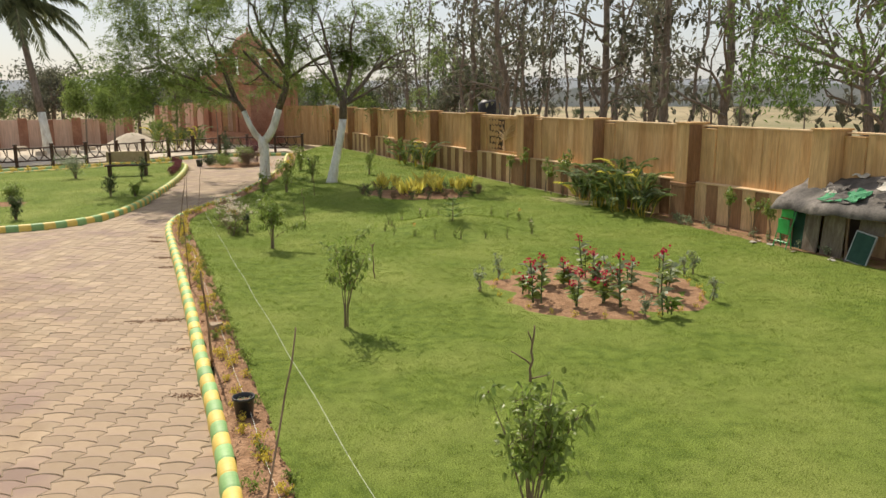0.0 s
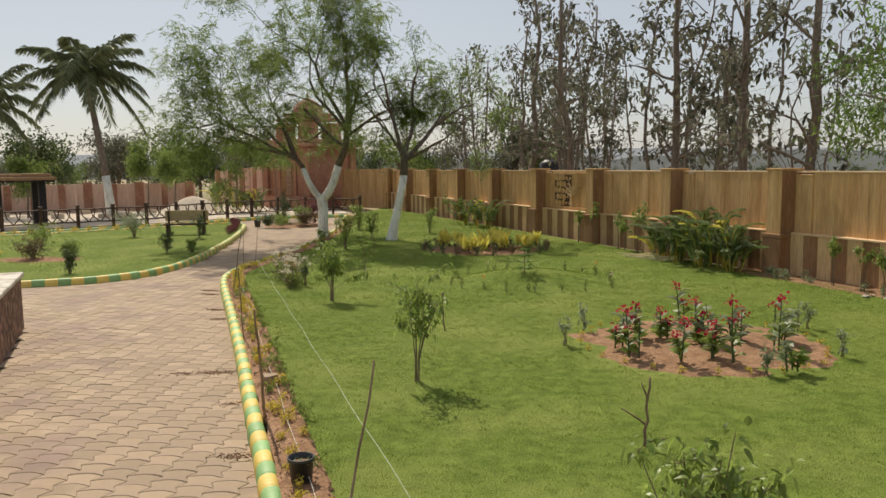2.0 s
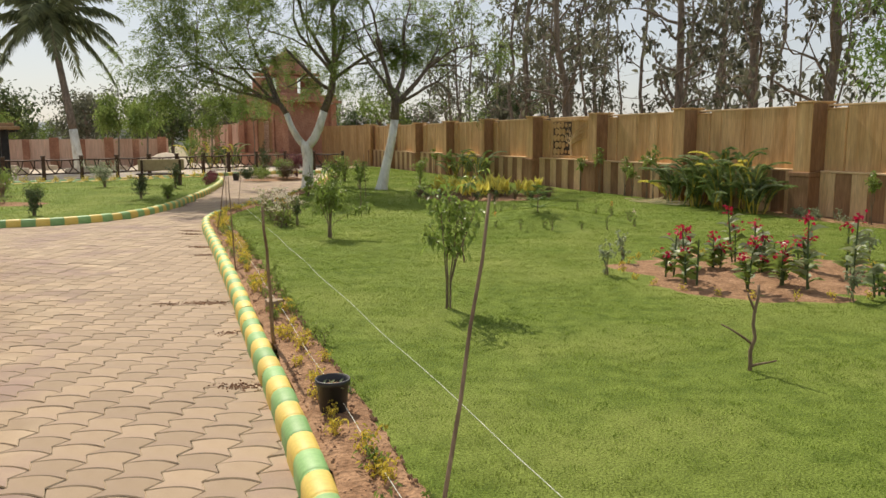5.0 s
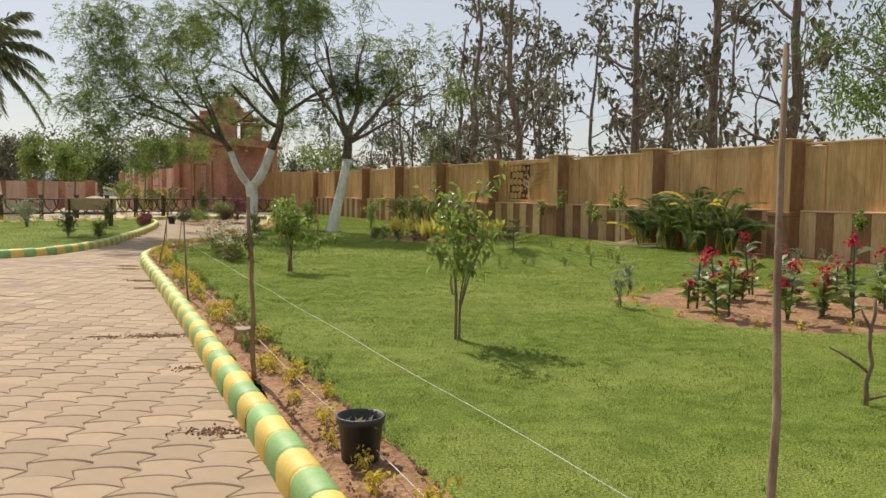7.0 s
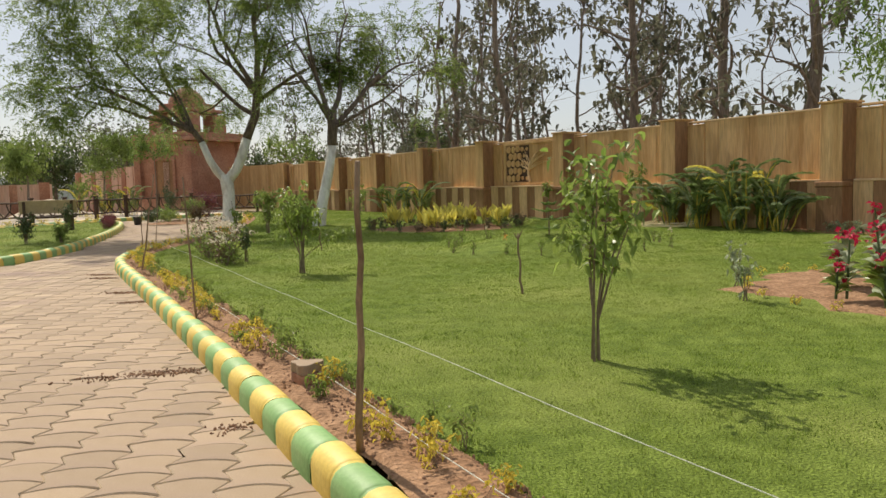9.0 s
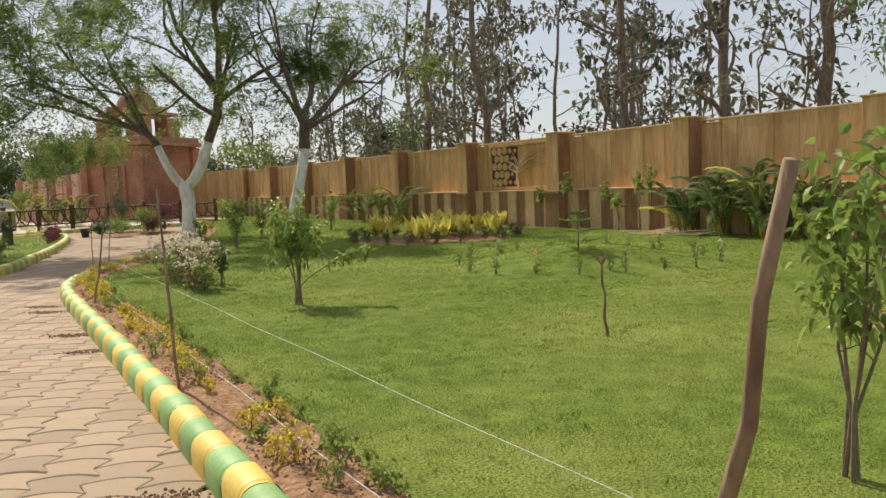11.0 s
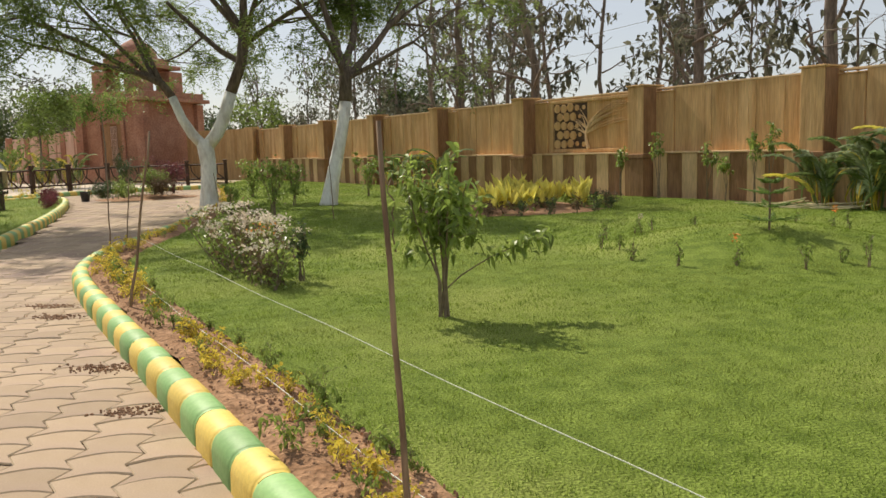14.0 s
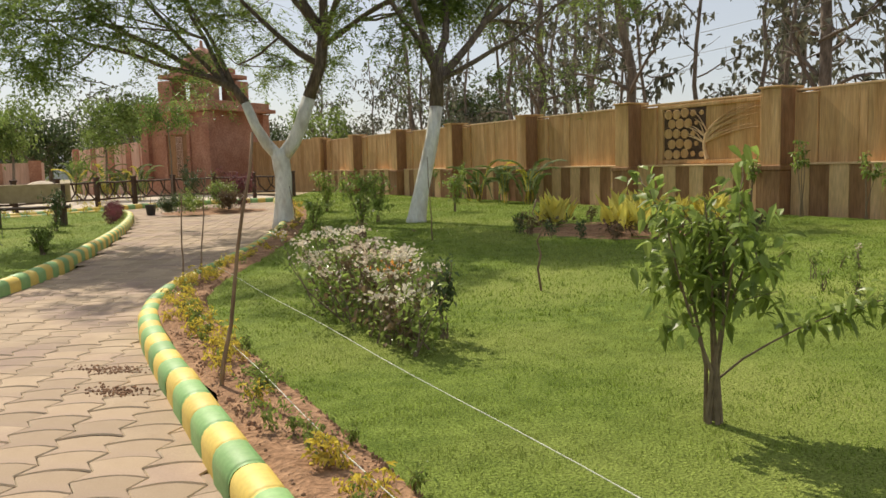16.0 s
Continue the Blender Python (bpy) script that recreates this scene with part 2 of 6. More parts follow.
class Geo:
    """Vertices and faces gathered for one mesh."""
    def __init__(self):
        self.v, self.f = [], []

    def add(self, v, f):
        o = len(self.v)
        self.v.extend(tuple(map(float, p)) for p in v)
        self.f.extend(tuple(i + o for i in q) for q in f)
        return self

    def box(self, a, b, m=None):
        (x0, y0, z0), (x1, y1, z1) = a, b
        v = [(x, y, z) for z in (z0, z1) for x, y in ((x0, y0), (x1, y0), (x1, y1), (x0, y1))]
        if m is not None:
            v = [tuple(m @ Vector(p)) for p in v]
        return self.add(v, [(3, 2, 1, 0), (4, 5, 6, 7), (0, 1, 5, 4), (1, 2, 6, 5), (2, 3, 7, 6), (3, 0, 4, 7)])

    def tube(self, pts, radii, sides=6, cap=True):
        pts = [Vector(p) for p in pts]
        v, f = [], []
        side = None
        for i, p in enumerate(pts):
            t = (pts[min(i + 1, len(pts) - 1)] - pts[max(i - 1, 0)]).normalized()
            if side is None:
                side = t.orthogonal().normalized()
            side = (side - t * side.dot(t)).normalized()
            up = t.cross(side)
            r = radii[i] if hasattr(radii, "__len__") else radii
            for k in range(sides):
                a = 2 * math.pi * k / sides
                v.append(p + side * (r * math.cos(a)) + up * (r * math.sin(a)))
        for i in range(len(pts) - 1):
            for k in range(sides):
                k2 = (k + 1) % sides
                f.append((i * sides + k, i * sides + k2, (i + 1) * sides + k2, (i + 1) * sides + k))
        if cap:
            f.append(tuple(reversed(range(sides))))
            f.append(tuple(range((len(pts) - 1) * sides, len(pts) * sides)))
        return self.add(v, f)

    def lathe(self, prof, at=(0, 0, 0), sides=16):
        v, f = [], []
        for r, z in prof:
            for k in range(sides):
                a = 2 * math.pi * k / sides
                v.append((at[0] + r * math.cos(a), at[1] + r * math.sin(a), at[2] + z))
        for i in range(len(prof) - 1):
            for k in range(sides):
                k2 = (k + 1) % sides
                f.append((i * sides + k, i * sides + k2, (i + 1) * sides + k2, (i + 1) * sides + k))
        return self.add(v, f)

    def mesh(self, name, mat, smooth=False):
        me = bpy.data.meshes.new(name)
        me.from_pydata(self.v, [], self.f)
        me.materials.append(mat)
        if smooth:
            me.polygons.foreach_set("use_smooth", [True] * len(me.polygons))
        return me


def thing(name, label, category, at=(0, 0, 0), rz=0.0, group="", kind=""):
    ob = new(name)
    ob.empty_display_size = 0.1
    ob.matrix_world = pose(*at, 0, 0, rz)
    return tagged(ob, label, category, group, kind)


def part(name, geo, mat, parent=None, label="", smooth=False, bevel=0.0):
    me = geo if isinstance(geo, bpy.types.Mesh) else geo.mesh(name, mat, smooth)
    ob = new(name, me)
    if parent is not None:
        ob.parent = parent
    if bevel:
        bv = ob.modifiers.new("bevel", 'BEVEL')
        bv.width, bv.segments, bv.limit_method = bevel, 2, 'ANGLE'
    return tagged(ob, label) if label else ob


def leaves(geo, at, along, length, width, droop=0.0, fold=0.25, fine=False):
    """Folded pointed leaves at many places: at, along are (n,3) arrays; length is a number or (n,). fine: oval blade bent along a midrib."""
    at, along = np.asarray(at, float), np.asarray(along, float)
    n = len(at)
    if n == 0:
        return
    along = along / (np.linalg.norm(along, axis=1, keepdims=True) + 1e-9)
    length = np.broadcast_to(length, (n,))[:, None]
    wid = np.broadcast_to(width, (n,))[:, None]
    ref = rng.normal(size=(n, 3)) * 0.35 + np.array([0, 0, 1.0])
    side = np.cross(along, ref)
    side /= np.linalg.norm(side, axis=1, keepdims=True) + 1e-9
    nor = np.cross(side, along)
    down = np.array([0, 0, -1.0]) * length * droop
    o = len(geo.v)
    if fine:
        def rib(u):
            return at + along * length * u + down * u * u
        lift = nor * wid * fold * 0.7
        ring = [rib(0), rib(0.28) + side * wid * 0.46 + lift, rib(0.62) + side * wid * 0.40 + lift, rib(1.0), rib(0.62) - side * wid * 0.40 + lift, rib(0.28) - side * wid * 0.46 + lift, rib(0.45)]
        geo.v.extend(map(tuple, np.stack(ring, 1).reshape(-1, 3).tolist()))
        for i in range(n):
            b = o + 7 * i
            geo.f += [(b, b + 1, b + 6), (b + 1, b + 2, b + 6), (b + 2, b + 3, b + 6), (b + 3, b + 4, b + 6), (b + 4, b + 5, b + 6), (b + 5, b, b + 6)]
        return
    tip = at + along * length + down
    mid = at + along * length * 0.45
    l = mid + side * wid * 0.5 + nor * wid * fold
    r = mid - side * wid * 0.5 + nor * wid * fold
    geo.v.extend(map(tuple, np.stack([at, l, tip, r], 1).reshape(-1, 3).tolist()))
    for i in range(n):
        b = o + 4 * i
        geo.f.append((b, b + 1, b + 2))
        geo.f.append((b, b + 2, b + 3))


def rand_dirs(n, up=0.0, spread=1.0):
    d = rng.normal(size=(n, 3)) * spread
    d[:, 2] += up
    return d / (np.linalg.norm(d, axis=1, keepdims=True) + 1e-9)


def bent(a, direction, length, steps, wobble, lift=0.0):
    """A wandering line of points from a."""
    p, d = Vector(a), Vector(direction).normalized()
    pts = [p.copy()]
    for _ in range(steps):
        d = (d + Vector(rng.normal(size=3)) * wobble + Vector((0, 0, lift))).normalized()
        p = p + d * (length / steps)
        pts.append(p.copy())
    return pts, d


def grow(geo, tips, a, d, length, radius, depth, wobble=0.16, lift=0.04, fork=(2, 3), spread=0.65, shrink=0.68, sides=6):
    """Branches that fork until depth runs out; collects the twig points."""
    steps = 4
    pts, d2 = bent(a, d, length, steps, wobble, lift)
    rad = [radius * (1 - 0.4 * i / steps) for i in range(steps + 1)]
    geo.tube(pts, rad, sides if depth > 1 else 4, cap=False)
    if depth <= 1:
        tips.extend(tuple(q) for q in pts[1:])
    if depth == 0:
        return
    for _ in range(int(rng.integers(fork[0], fork[1] + 1))):
        nd = (d2 + Vector(rng.normal(size=3)) * spread).normalized()
        grow(geo, tips, pts[int(rng.integers(2, steps + 1))], nd, length * shrink * rng.uniform(0.8, 1.15), rad[-1] * 0.72, depth - 1,
             wobble, lift, fork, spread, shrink, sides)


def resample(pts, step):
    pts = [Vector((*p[:2], 0)) for p in pts]
    for _ in range(2):                       # round the corners
        q = [pts[0]]
        for a, b in zip(pts, pts[1:]):
            q += [a * 0.75 + b * 0.25, a * 0.25 + b * 0.75]
        pts = q + [pts[-1]]
    out, carry = [pts[0]], 0.0
    for a, b in zip(pts, pts[1:]):
        seg = (b - a).length
        if seg < 1e-6:
            continue
        s = step - carry
        while s <= seg:
            out.append(a + (b - a) * (s / seg))
            s += step
        carry = seg - (s - step)
    return out


def inside(x, y, poly):
    c, j = False, len(poly) - 1
    for i in range(len(poly)):
        (xi, yi), (xj, yj) = poly[i][:2], poly[j][:2]
        if (yi > y) != (yj > y) and x < (xj - xi) * (y - yi) / (yj - yi) + xi:
            c = not c
        j = i
    return c


def sheet(name, poly, z, mat, parent=None):
    bm = bmesh.new()
    vs = [bm.verts.new((p[0], p[1], z)) for p in poly]
    bm.faces.new(vs)
    bmesh.ops.triangulate(bm, faces=bm.faces[:])
    bmesh.ops.recalc_face_normals(bm, faces=bm.faces[:])
    if bm.faces[:][0].normal.z < 0:
        bmesh.ops.reverse_faces(bm, faces=bm.faces[:])
    me = bpy.data.meshes.new(name)
    bm.to_mesh(me)
    bm.free()
    me.materials.append(mat)
    ob = new(name, me)
    if parent is not None:
        ob.parent = parent
    return ob


# ---------------------------------------------------------------- the plan
PATH_Z = -0.13                                       # the path lies below the lawn
KERB_R = [(-0.15, 2.3), (-1.98, 7.5), (-2.60, 9.15), (-3.12, 10.45), (-3.80, 12.25), (-4.52, 14.1), (-5.52, 16.65), (-6.37, 18.75), (-6.98, 20.3), (-7.30, 21.3), (-7.44, 22.2),
          (-7.46, 23.2), (-7.34, 24.3), (-7.22, 26.1), (-7.14, 28.6), (-7.22, 31.2), (-7.36, 33.6), (-7.6, 36.6), (-8.0, 39.6), (-8.6, 42.8), (-9.0, 45.4)]
KERB_L = [(-15.5, 19.2), (-13.2, 19.7), (-11.2, 20.5), (-10.2, 21.05), (-9.6, 21.9), (-9.30, 23.2), (-9.42, 25.2), (-9.8, 27.6), (-10.2, 30.0), (-10.9, 33.4), (-11.6, 36.2),
          (-12.3, 38.6), (-13.0, 39.9), (-14.0, 39.8), (-15.6, 37.8), (-17.8, 36.0), (-20.0, 34.2), (-23.0, 31.5)]
KERB_FAR = [(-9.0, 45.4), (-11.0, 45.2), (-13.0, 44.2), (-14.5, 42.1), (-16.2, 39.4), (-18.2, 37.5), (-20.4, 35.7), (-23.5, 33.0), (-26.0, 30.8)]
FENCE = [(-8.3, 46.6), (-11.0, 46.4), (-13.5, 45.2), (-15.2, 42.8), (-16.8, 40.2), (-18.7, 38.4), (-20.9, 36.6), (-24.0, 34.0), (-27.0, 31.4)]
WALL_P, WALL_D, BAY = Vector((2.70, 29.1, 0)), Vector((-0.405, 0.914, 0)).normalized(), 4.25
WALL_N = Vector((-WALL_D.y, WALL_D.x, 0))
WALL_N = WALL_N if WALL_N.x < 0 else -WALL_N
WALL_M = Matrix((( WALL_D.x, -WALL_N.x, 0, WALL_P.x), (WALL_D.y, -WALL_N.y, 0, WALL_P.y), (0, 0, 1, 0), (0, 0, 0, 1)))  # along, behind, up


def at_wall(s, behind, z=0.0):
    return WALL_M @ Vector((s, behind, z))


def offset(line, d):
    out = []
    for i, p in enumerate(line):
        t = (line[min(i + 1, len(line) - 1)] - line[max(i - 1, 0)]).normalized()
        out.append(p + Vector((t.y, -t.x, 0)) * d)
    return out


# ---------------------------------------------------------------- ground
g = Geo()
N = 40
edge = [math.copysign(abs(u) ** 2.2 * 900, u) for u in np.linspace(-1, 1, N + 1)]
g.add([(x, y + 20, -0.18 - (0.9 if (Vector((x, y + 20, 0)) - WALL_P).dot(WALL_N) < -8 else 0)) for y in edge for x in edge],
      [(j * (N + 1) + i, j * (N + 1) + i + 1, (j + 1) * (N + 1) + i + 1, (j + 1) * (N + 1) + i) for j in range(N) for i in range(N)])
ground = tagged(part("ground", g, M_FIELD), "dry pale harvested fields round the garden", "ground", kind="structure")

kr = resample(KERB_R, 0.29)
kl = resample(KERB_L, 0.29)
kf = resample(KERB_FAR, 0.29)
strip_w = 0.55
dirt_in = offset(kr, 0.12)
dirt_out = offset(kr, strip_w)
lawn_edge = [(p.x, p.y) for p in dirt_out]
w0, w1 = at_wall(-6.6 * BAY, -0.02), at_wall(6.2 * BAY, -0.02)
lawn_poly = lawn_edge + [(w1.x, w1.y), (w0.x, w0.y), (12.0, -1.0), (0.9, 0.5)]
lawn = tagged(sheet("lawn", lawn_poly, 0.0, M_LAWN), "freshly mown bright green lawn", "lawn", kind="structure")
left_poly = [(p.x, p.y) for p in offset(kl, -0.12)]
lawn_l = tagged(sheet("lawn", left_poly, 0.0, M_LAWN), "small green lawn island beside the path", "lawn", kind="structure")
strip_poly = [(p.x, p.y) for p in dirt_in] + [(p.x, p.y) for p in reversed(offset(kr, strip_w + 0.05))]
g = Geo()
rows = [offset(kr, o) for o in np.linspace(0.156, strip_w + 0.06, 7)]
for j, r in enumerate(rows):
    for p in r:
        g.v.append((p.x + rng.normal() * 0.02, p.y, (-0.015 if j == 6 else 0.006 + 0.03 * rng.random() * (j > 0) + (0.004 if j == 0 else 0))))
L_ = len(kr)
g.f = [(j * L_ + i, (j + 1) * L_ + i, (j + 1) * L_ + i + 1, j * L_ + i + 1) for j in range(6) for i in range(L_ - 1)]
soil = tagged(part("planting_strip", g, M_SOIL, smooth=True), "bare reddish soil strip between kerb and lawn", "soil", kind="structure")
path_poly = [(p.x, p.y) for p in offset(kr, 0.06)] + [(p.x, p.y) for p in kf] + [(-26.5, 30.4), (-23.6, 31.0)] + [(p.x, p.y) for p in reversed(offset(kl, 0.06))] + [(-8.9, 15.7), (-5.93, 9.63), (-3.9, 5.4), (-3.2, 1.4)]
pave = tagged(sheet("pavement", path_poly, PATH_Z - 0.022, M_JOINT), "garden path of interlocking pink concrete pavers", "pavement", kind="structure")

# ---------------------------------------------------------------- stairs behind the start, parapet
g = Geo()
for i in range(13):
    y1 = 4.9 - 0.33 * i
    g.box((-3.2, y1 - 0.33, -0.2), (0.9, y1, PATH_Z + 0.175 * (i + 1)))
g.box((-3.2, -6.0, -0.2), (0.9, 4.9 - 0.33 * 13, PATH_Z + 0.175 * 13))
tagged(part("staircase", g, M_CONC), "plain concrete stairs down to the path", "stairs", kind="structure")

g = Geo()
ppar = [Vector((-8.85, 15.65, 0)), Vector((-5.93, 9.63, 0)), Vector((-3.9, 5.4, 0))]
par = thing("parapet", "dark stone-faced parapet with pale cap beside the path", "parapet", kind="structure")
gc = Geo()
for a, b in zip(ppar, ppar[1:]):
    d = (b - a).normalized()
    n = Vector((d.y, -d.x, 0))
    n = n if n.x < 0 else -n
    for q, gg, lo, hi, o0, o1 in ((0, g, -0.2, 0.80, 0.0, 0.34), (1, gc, 0.80, 0.88, -0.05, 0.40)):
        c = [a + n * o0, b + n * o0, b + n * o1, a + n * o1]
        v = [(p.x, p.y, z) for z in (lo, hi) for p in c]
        gg.add(v, [(3, 2, 1, 0), (4, 5, 6, 7), (0, 1, 5, 4), (1, 2, 6, 5), (2, 3, 7, 6), (3, 0, 4, 7)])
part("wall_face", g, M_MOSAIC, par, bevel=0.02)
part("cap", gc, M_CAP, par, "pale cap stone", bevel=0.02)

# ---------------------------------------------------------------- boundary wall
def wall_geo(boxes, m=WALL_M):
    g = Geo()
    for (s0, b0, z0), (s1, b1, z1) in boxes:
        g.box((s0, b0, z0), (s1, b1, z1), m)
    return g


def bay(k, plain=False):
    s = k * BAY
    w = thing("boundary_wall", "ochre painted boundary wall bay with striped plinth", "wall", kind="structure", group="boundary wall bays")
    part("pillar", wall_geo([((s, 0, -0.05), (s + 0.46, 0.62, 2.46))]), M_STONE, w, bevel=0.012)
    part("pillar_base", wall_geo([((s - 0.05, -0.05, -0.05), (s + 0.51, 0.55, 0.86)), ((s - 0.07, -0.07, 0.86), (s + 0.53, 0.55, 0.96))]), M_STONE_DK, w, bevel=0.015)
    part("pillar_cap", wall_geo([((s - 0.03, -0.03, 2.46), (s + 0.49, 0.66, 2.50))]), M_STONE, w, bevel=0.01)
    # shade on the pillar's near side, painted in as a dark brown panel
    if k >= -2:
        part("side_face", wall_geo([((s - 0.012, 0.02, 0.97), (s - 0.001, 0.42, 2.44))]), M_STONE_DK, w, "side face with shade painted in brown")
    part("side_post", wall_geo([((s - 0.50, 0.42, 0.98), (s, 0.66, 2.32)), ((s - 0.52, 0.40, 2.32), (s, 0.66, 2.35))]), M_STONE, w, bevel=0.01)
    part("panel", wall_geo([((s - BAY + 0.46, 0.48, 0.98), (s - 0.50, 0.64, 2.39))]), M_STONE, w)
    # wall coping and plinth ledge, both in the colour with painted sunlight
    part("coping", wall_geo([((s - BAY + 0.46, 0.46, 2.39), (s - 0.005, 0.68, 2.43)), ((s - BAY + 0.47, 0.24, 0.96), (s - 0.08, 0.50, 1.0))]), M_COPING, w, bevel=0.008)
    n = 9
    x0, x1 = s - BAY + 0.52, s - 0.06
    part("plinth", wall_geo([((x0, 0.30, -0.05), (x1, 0.62, 0.96))]), M_STONE, w)
    for i in range(n):
        a, b = x0 + (x1 - x0) * i / n, x0 + (x1 - x0) * (i + 1) / n
        part("board", wall_geo([((a + 0.006, 0.27 if i % 2 else 0.262, -0.04), (b - 0.006, 0.30, 0.955))]), M_STONE_DK if i % 2 else M_STONE_LT, w)
    if not plain:                              # joints between the upright slabs of the panel
        cuts = sorted(rng.uniform(s - BAY + 0.7, s - 0.7, 7))
        for c0, c1 in zip([s - BAY + 0.47] + cuts, cuts + [s - 0.51]):
            if c1 - c0 > 0.12:
                part("slab", wall_geo([((c0 + 0.004, 0.468 + rng.uniform(-0.006, 0.006), 1.0), (c1 - 0.004, 0.48, 2.385))]), M_STONE, w)
    return w


for k in range(-5, 7):
    bay(k, plain=(k == 1))

# carved panel in one bay, between two pillars
g = Geo()
S0, S1 = 0.62, BAY - 0.62
panel = thing("relief_panel", "carved tree and honeycomb relief panel set in the wall", "relief")
part("border", wall_geo([((S0, 0.44, 1.02), (S1, 0.48, 1.10)), ((S0, 0.44, 2.28), (S1, 0.48, 2.36)), ((S0, 0.44, 1.10), (S0 + 0.08, 0.48, 2.28)), ((S1 - 0.08, 0.44, 1.10), (S1, 0.48, 2.28))]), M_STONE, panel, bevel=0.01)
part("dark_back", wall_geo([((S1 - 1.35, 0.462, 1.12), (S1 - 0.12, 0.478, 2.26))]), M_DARKWOOD, panel)
for r in range(5):
    for c in range(5):
        rr = rng.uniform(0.108, 0.124) if c < 3 else rng.uniform(0.045, 0.085)
        cs, cz = S1 - 0.26 - c * 0.248 - (0.10 if r % 2 else 0), 1.235 + r * 0.228 + rng.normal() * 0.008
        if cs - rr < S1 - 1.33:
            continue
        ang = [2 * math.pi * q / 14 for q in range(14)]
        rings = [[at_wall(cs + k * rr * math.cos(a), b, cz + k * rr * 0.96 * math.sin(a)) for a in ang] for k, b in ((1.0, 0.468), (1.0, 0.442), (0.86, 0.436), (0.80, 0.446))]
        gg = Geo().add([q for ring in rings for q in ring], [tuple(range(42, 56))] + [(k * 14 + i, k * 14 + (i + 1) % 14, (k + 1) * 14 + (i + 1) % 14, (k + 1) * 14 + i) for k in range(3) for i in range(14)])
        part("cell", gg, M_STONE, panel)
g = Geo()
trunk = [at_wall(S1 - 1.42 + 0.10 * math.sin(t * 3), 0.46, 1.10 + t * 0.62) for t in np.linspace(0, 1, 6)]
g.tube(trunk, [0.06, 0.045, 0.04, 0.038, 0.034, 0.03], 6)
for i in range(30):
    a0 = trunk[3 + i % 3]
    sgn = -1 if i % 4 else 0.5
    reach, climb = rng.uniform(0.4, 1.55), rng.uniform(0.25, 0.75)
    pts = [a0 + WALL_D * (sgn * u * reach) + Vector((0, 0, climb * (1.3 * u - 0.6 * u * u))) + WALL_N * 0.012 for u in np.linspace(0, 1, 8)]
    pts = [p for p in pts if p.z < 2.24]
    if len(pts) > 2:
        g.tube(pts, list(np.linspace(0.018, 0.004, len(pts))), 5)
part("tree_relief", g, M_STONE_LT, panel)

# the wall that closes the far end
c0 = at_wall(6 * BAY, 0.3)
c1 = Vector((-11.0, 55.6, 0))
far_m = Matrix(((((c1 - c0).normalized()).x, -((c1 - c0).normalized()).y, 0, c0.x), (((c1 - c0).normalized()).y, ((c1 - c0).normalized()).x, 0, c0.y), (0, 0, 1, 0), (0, 0, 0, 1)))
end_wall = thing("boundary_wall", "plain ochre end wall beside the red tower", "wall", kind="structure")
Lw = (c1 - c0).length
part("panel", wall_geo([((0, 0, -0.05), (Lw, 0.2, 2.5))], far_m), M_STONE, end_wall)
part("pillar", wall_geo([((0.0, -0.2, -0.05), (0.5, 0.3, 2.56))], far_m), M_STONE, end_wall)

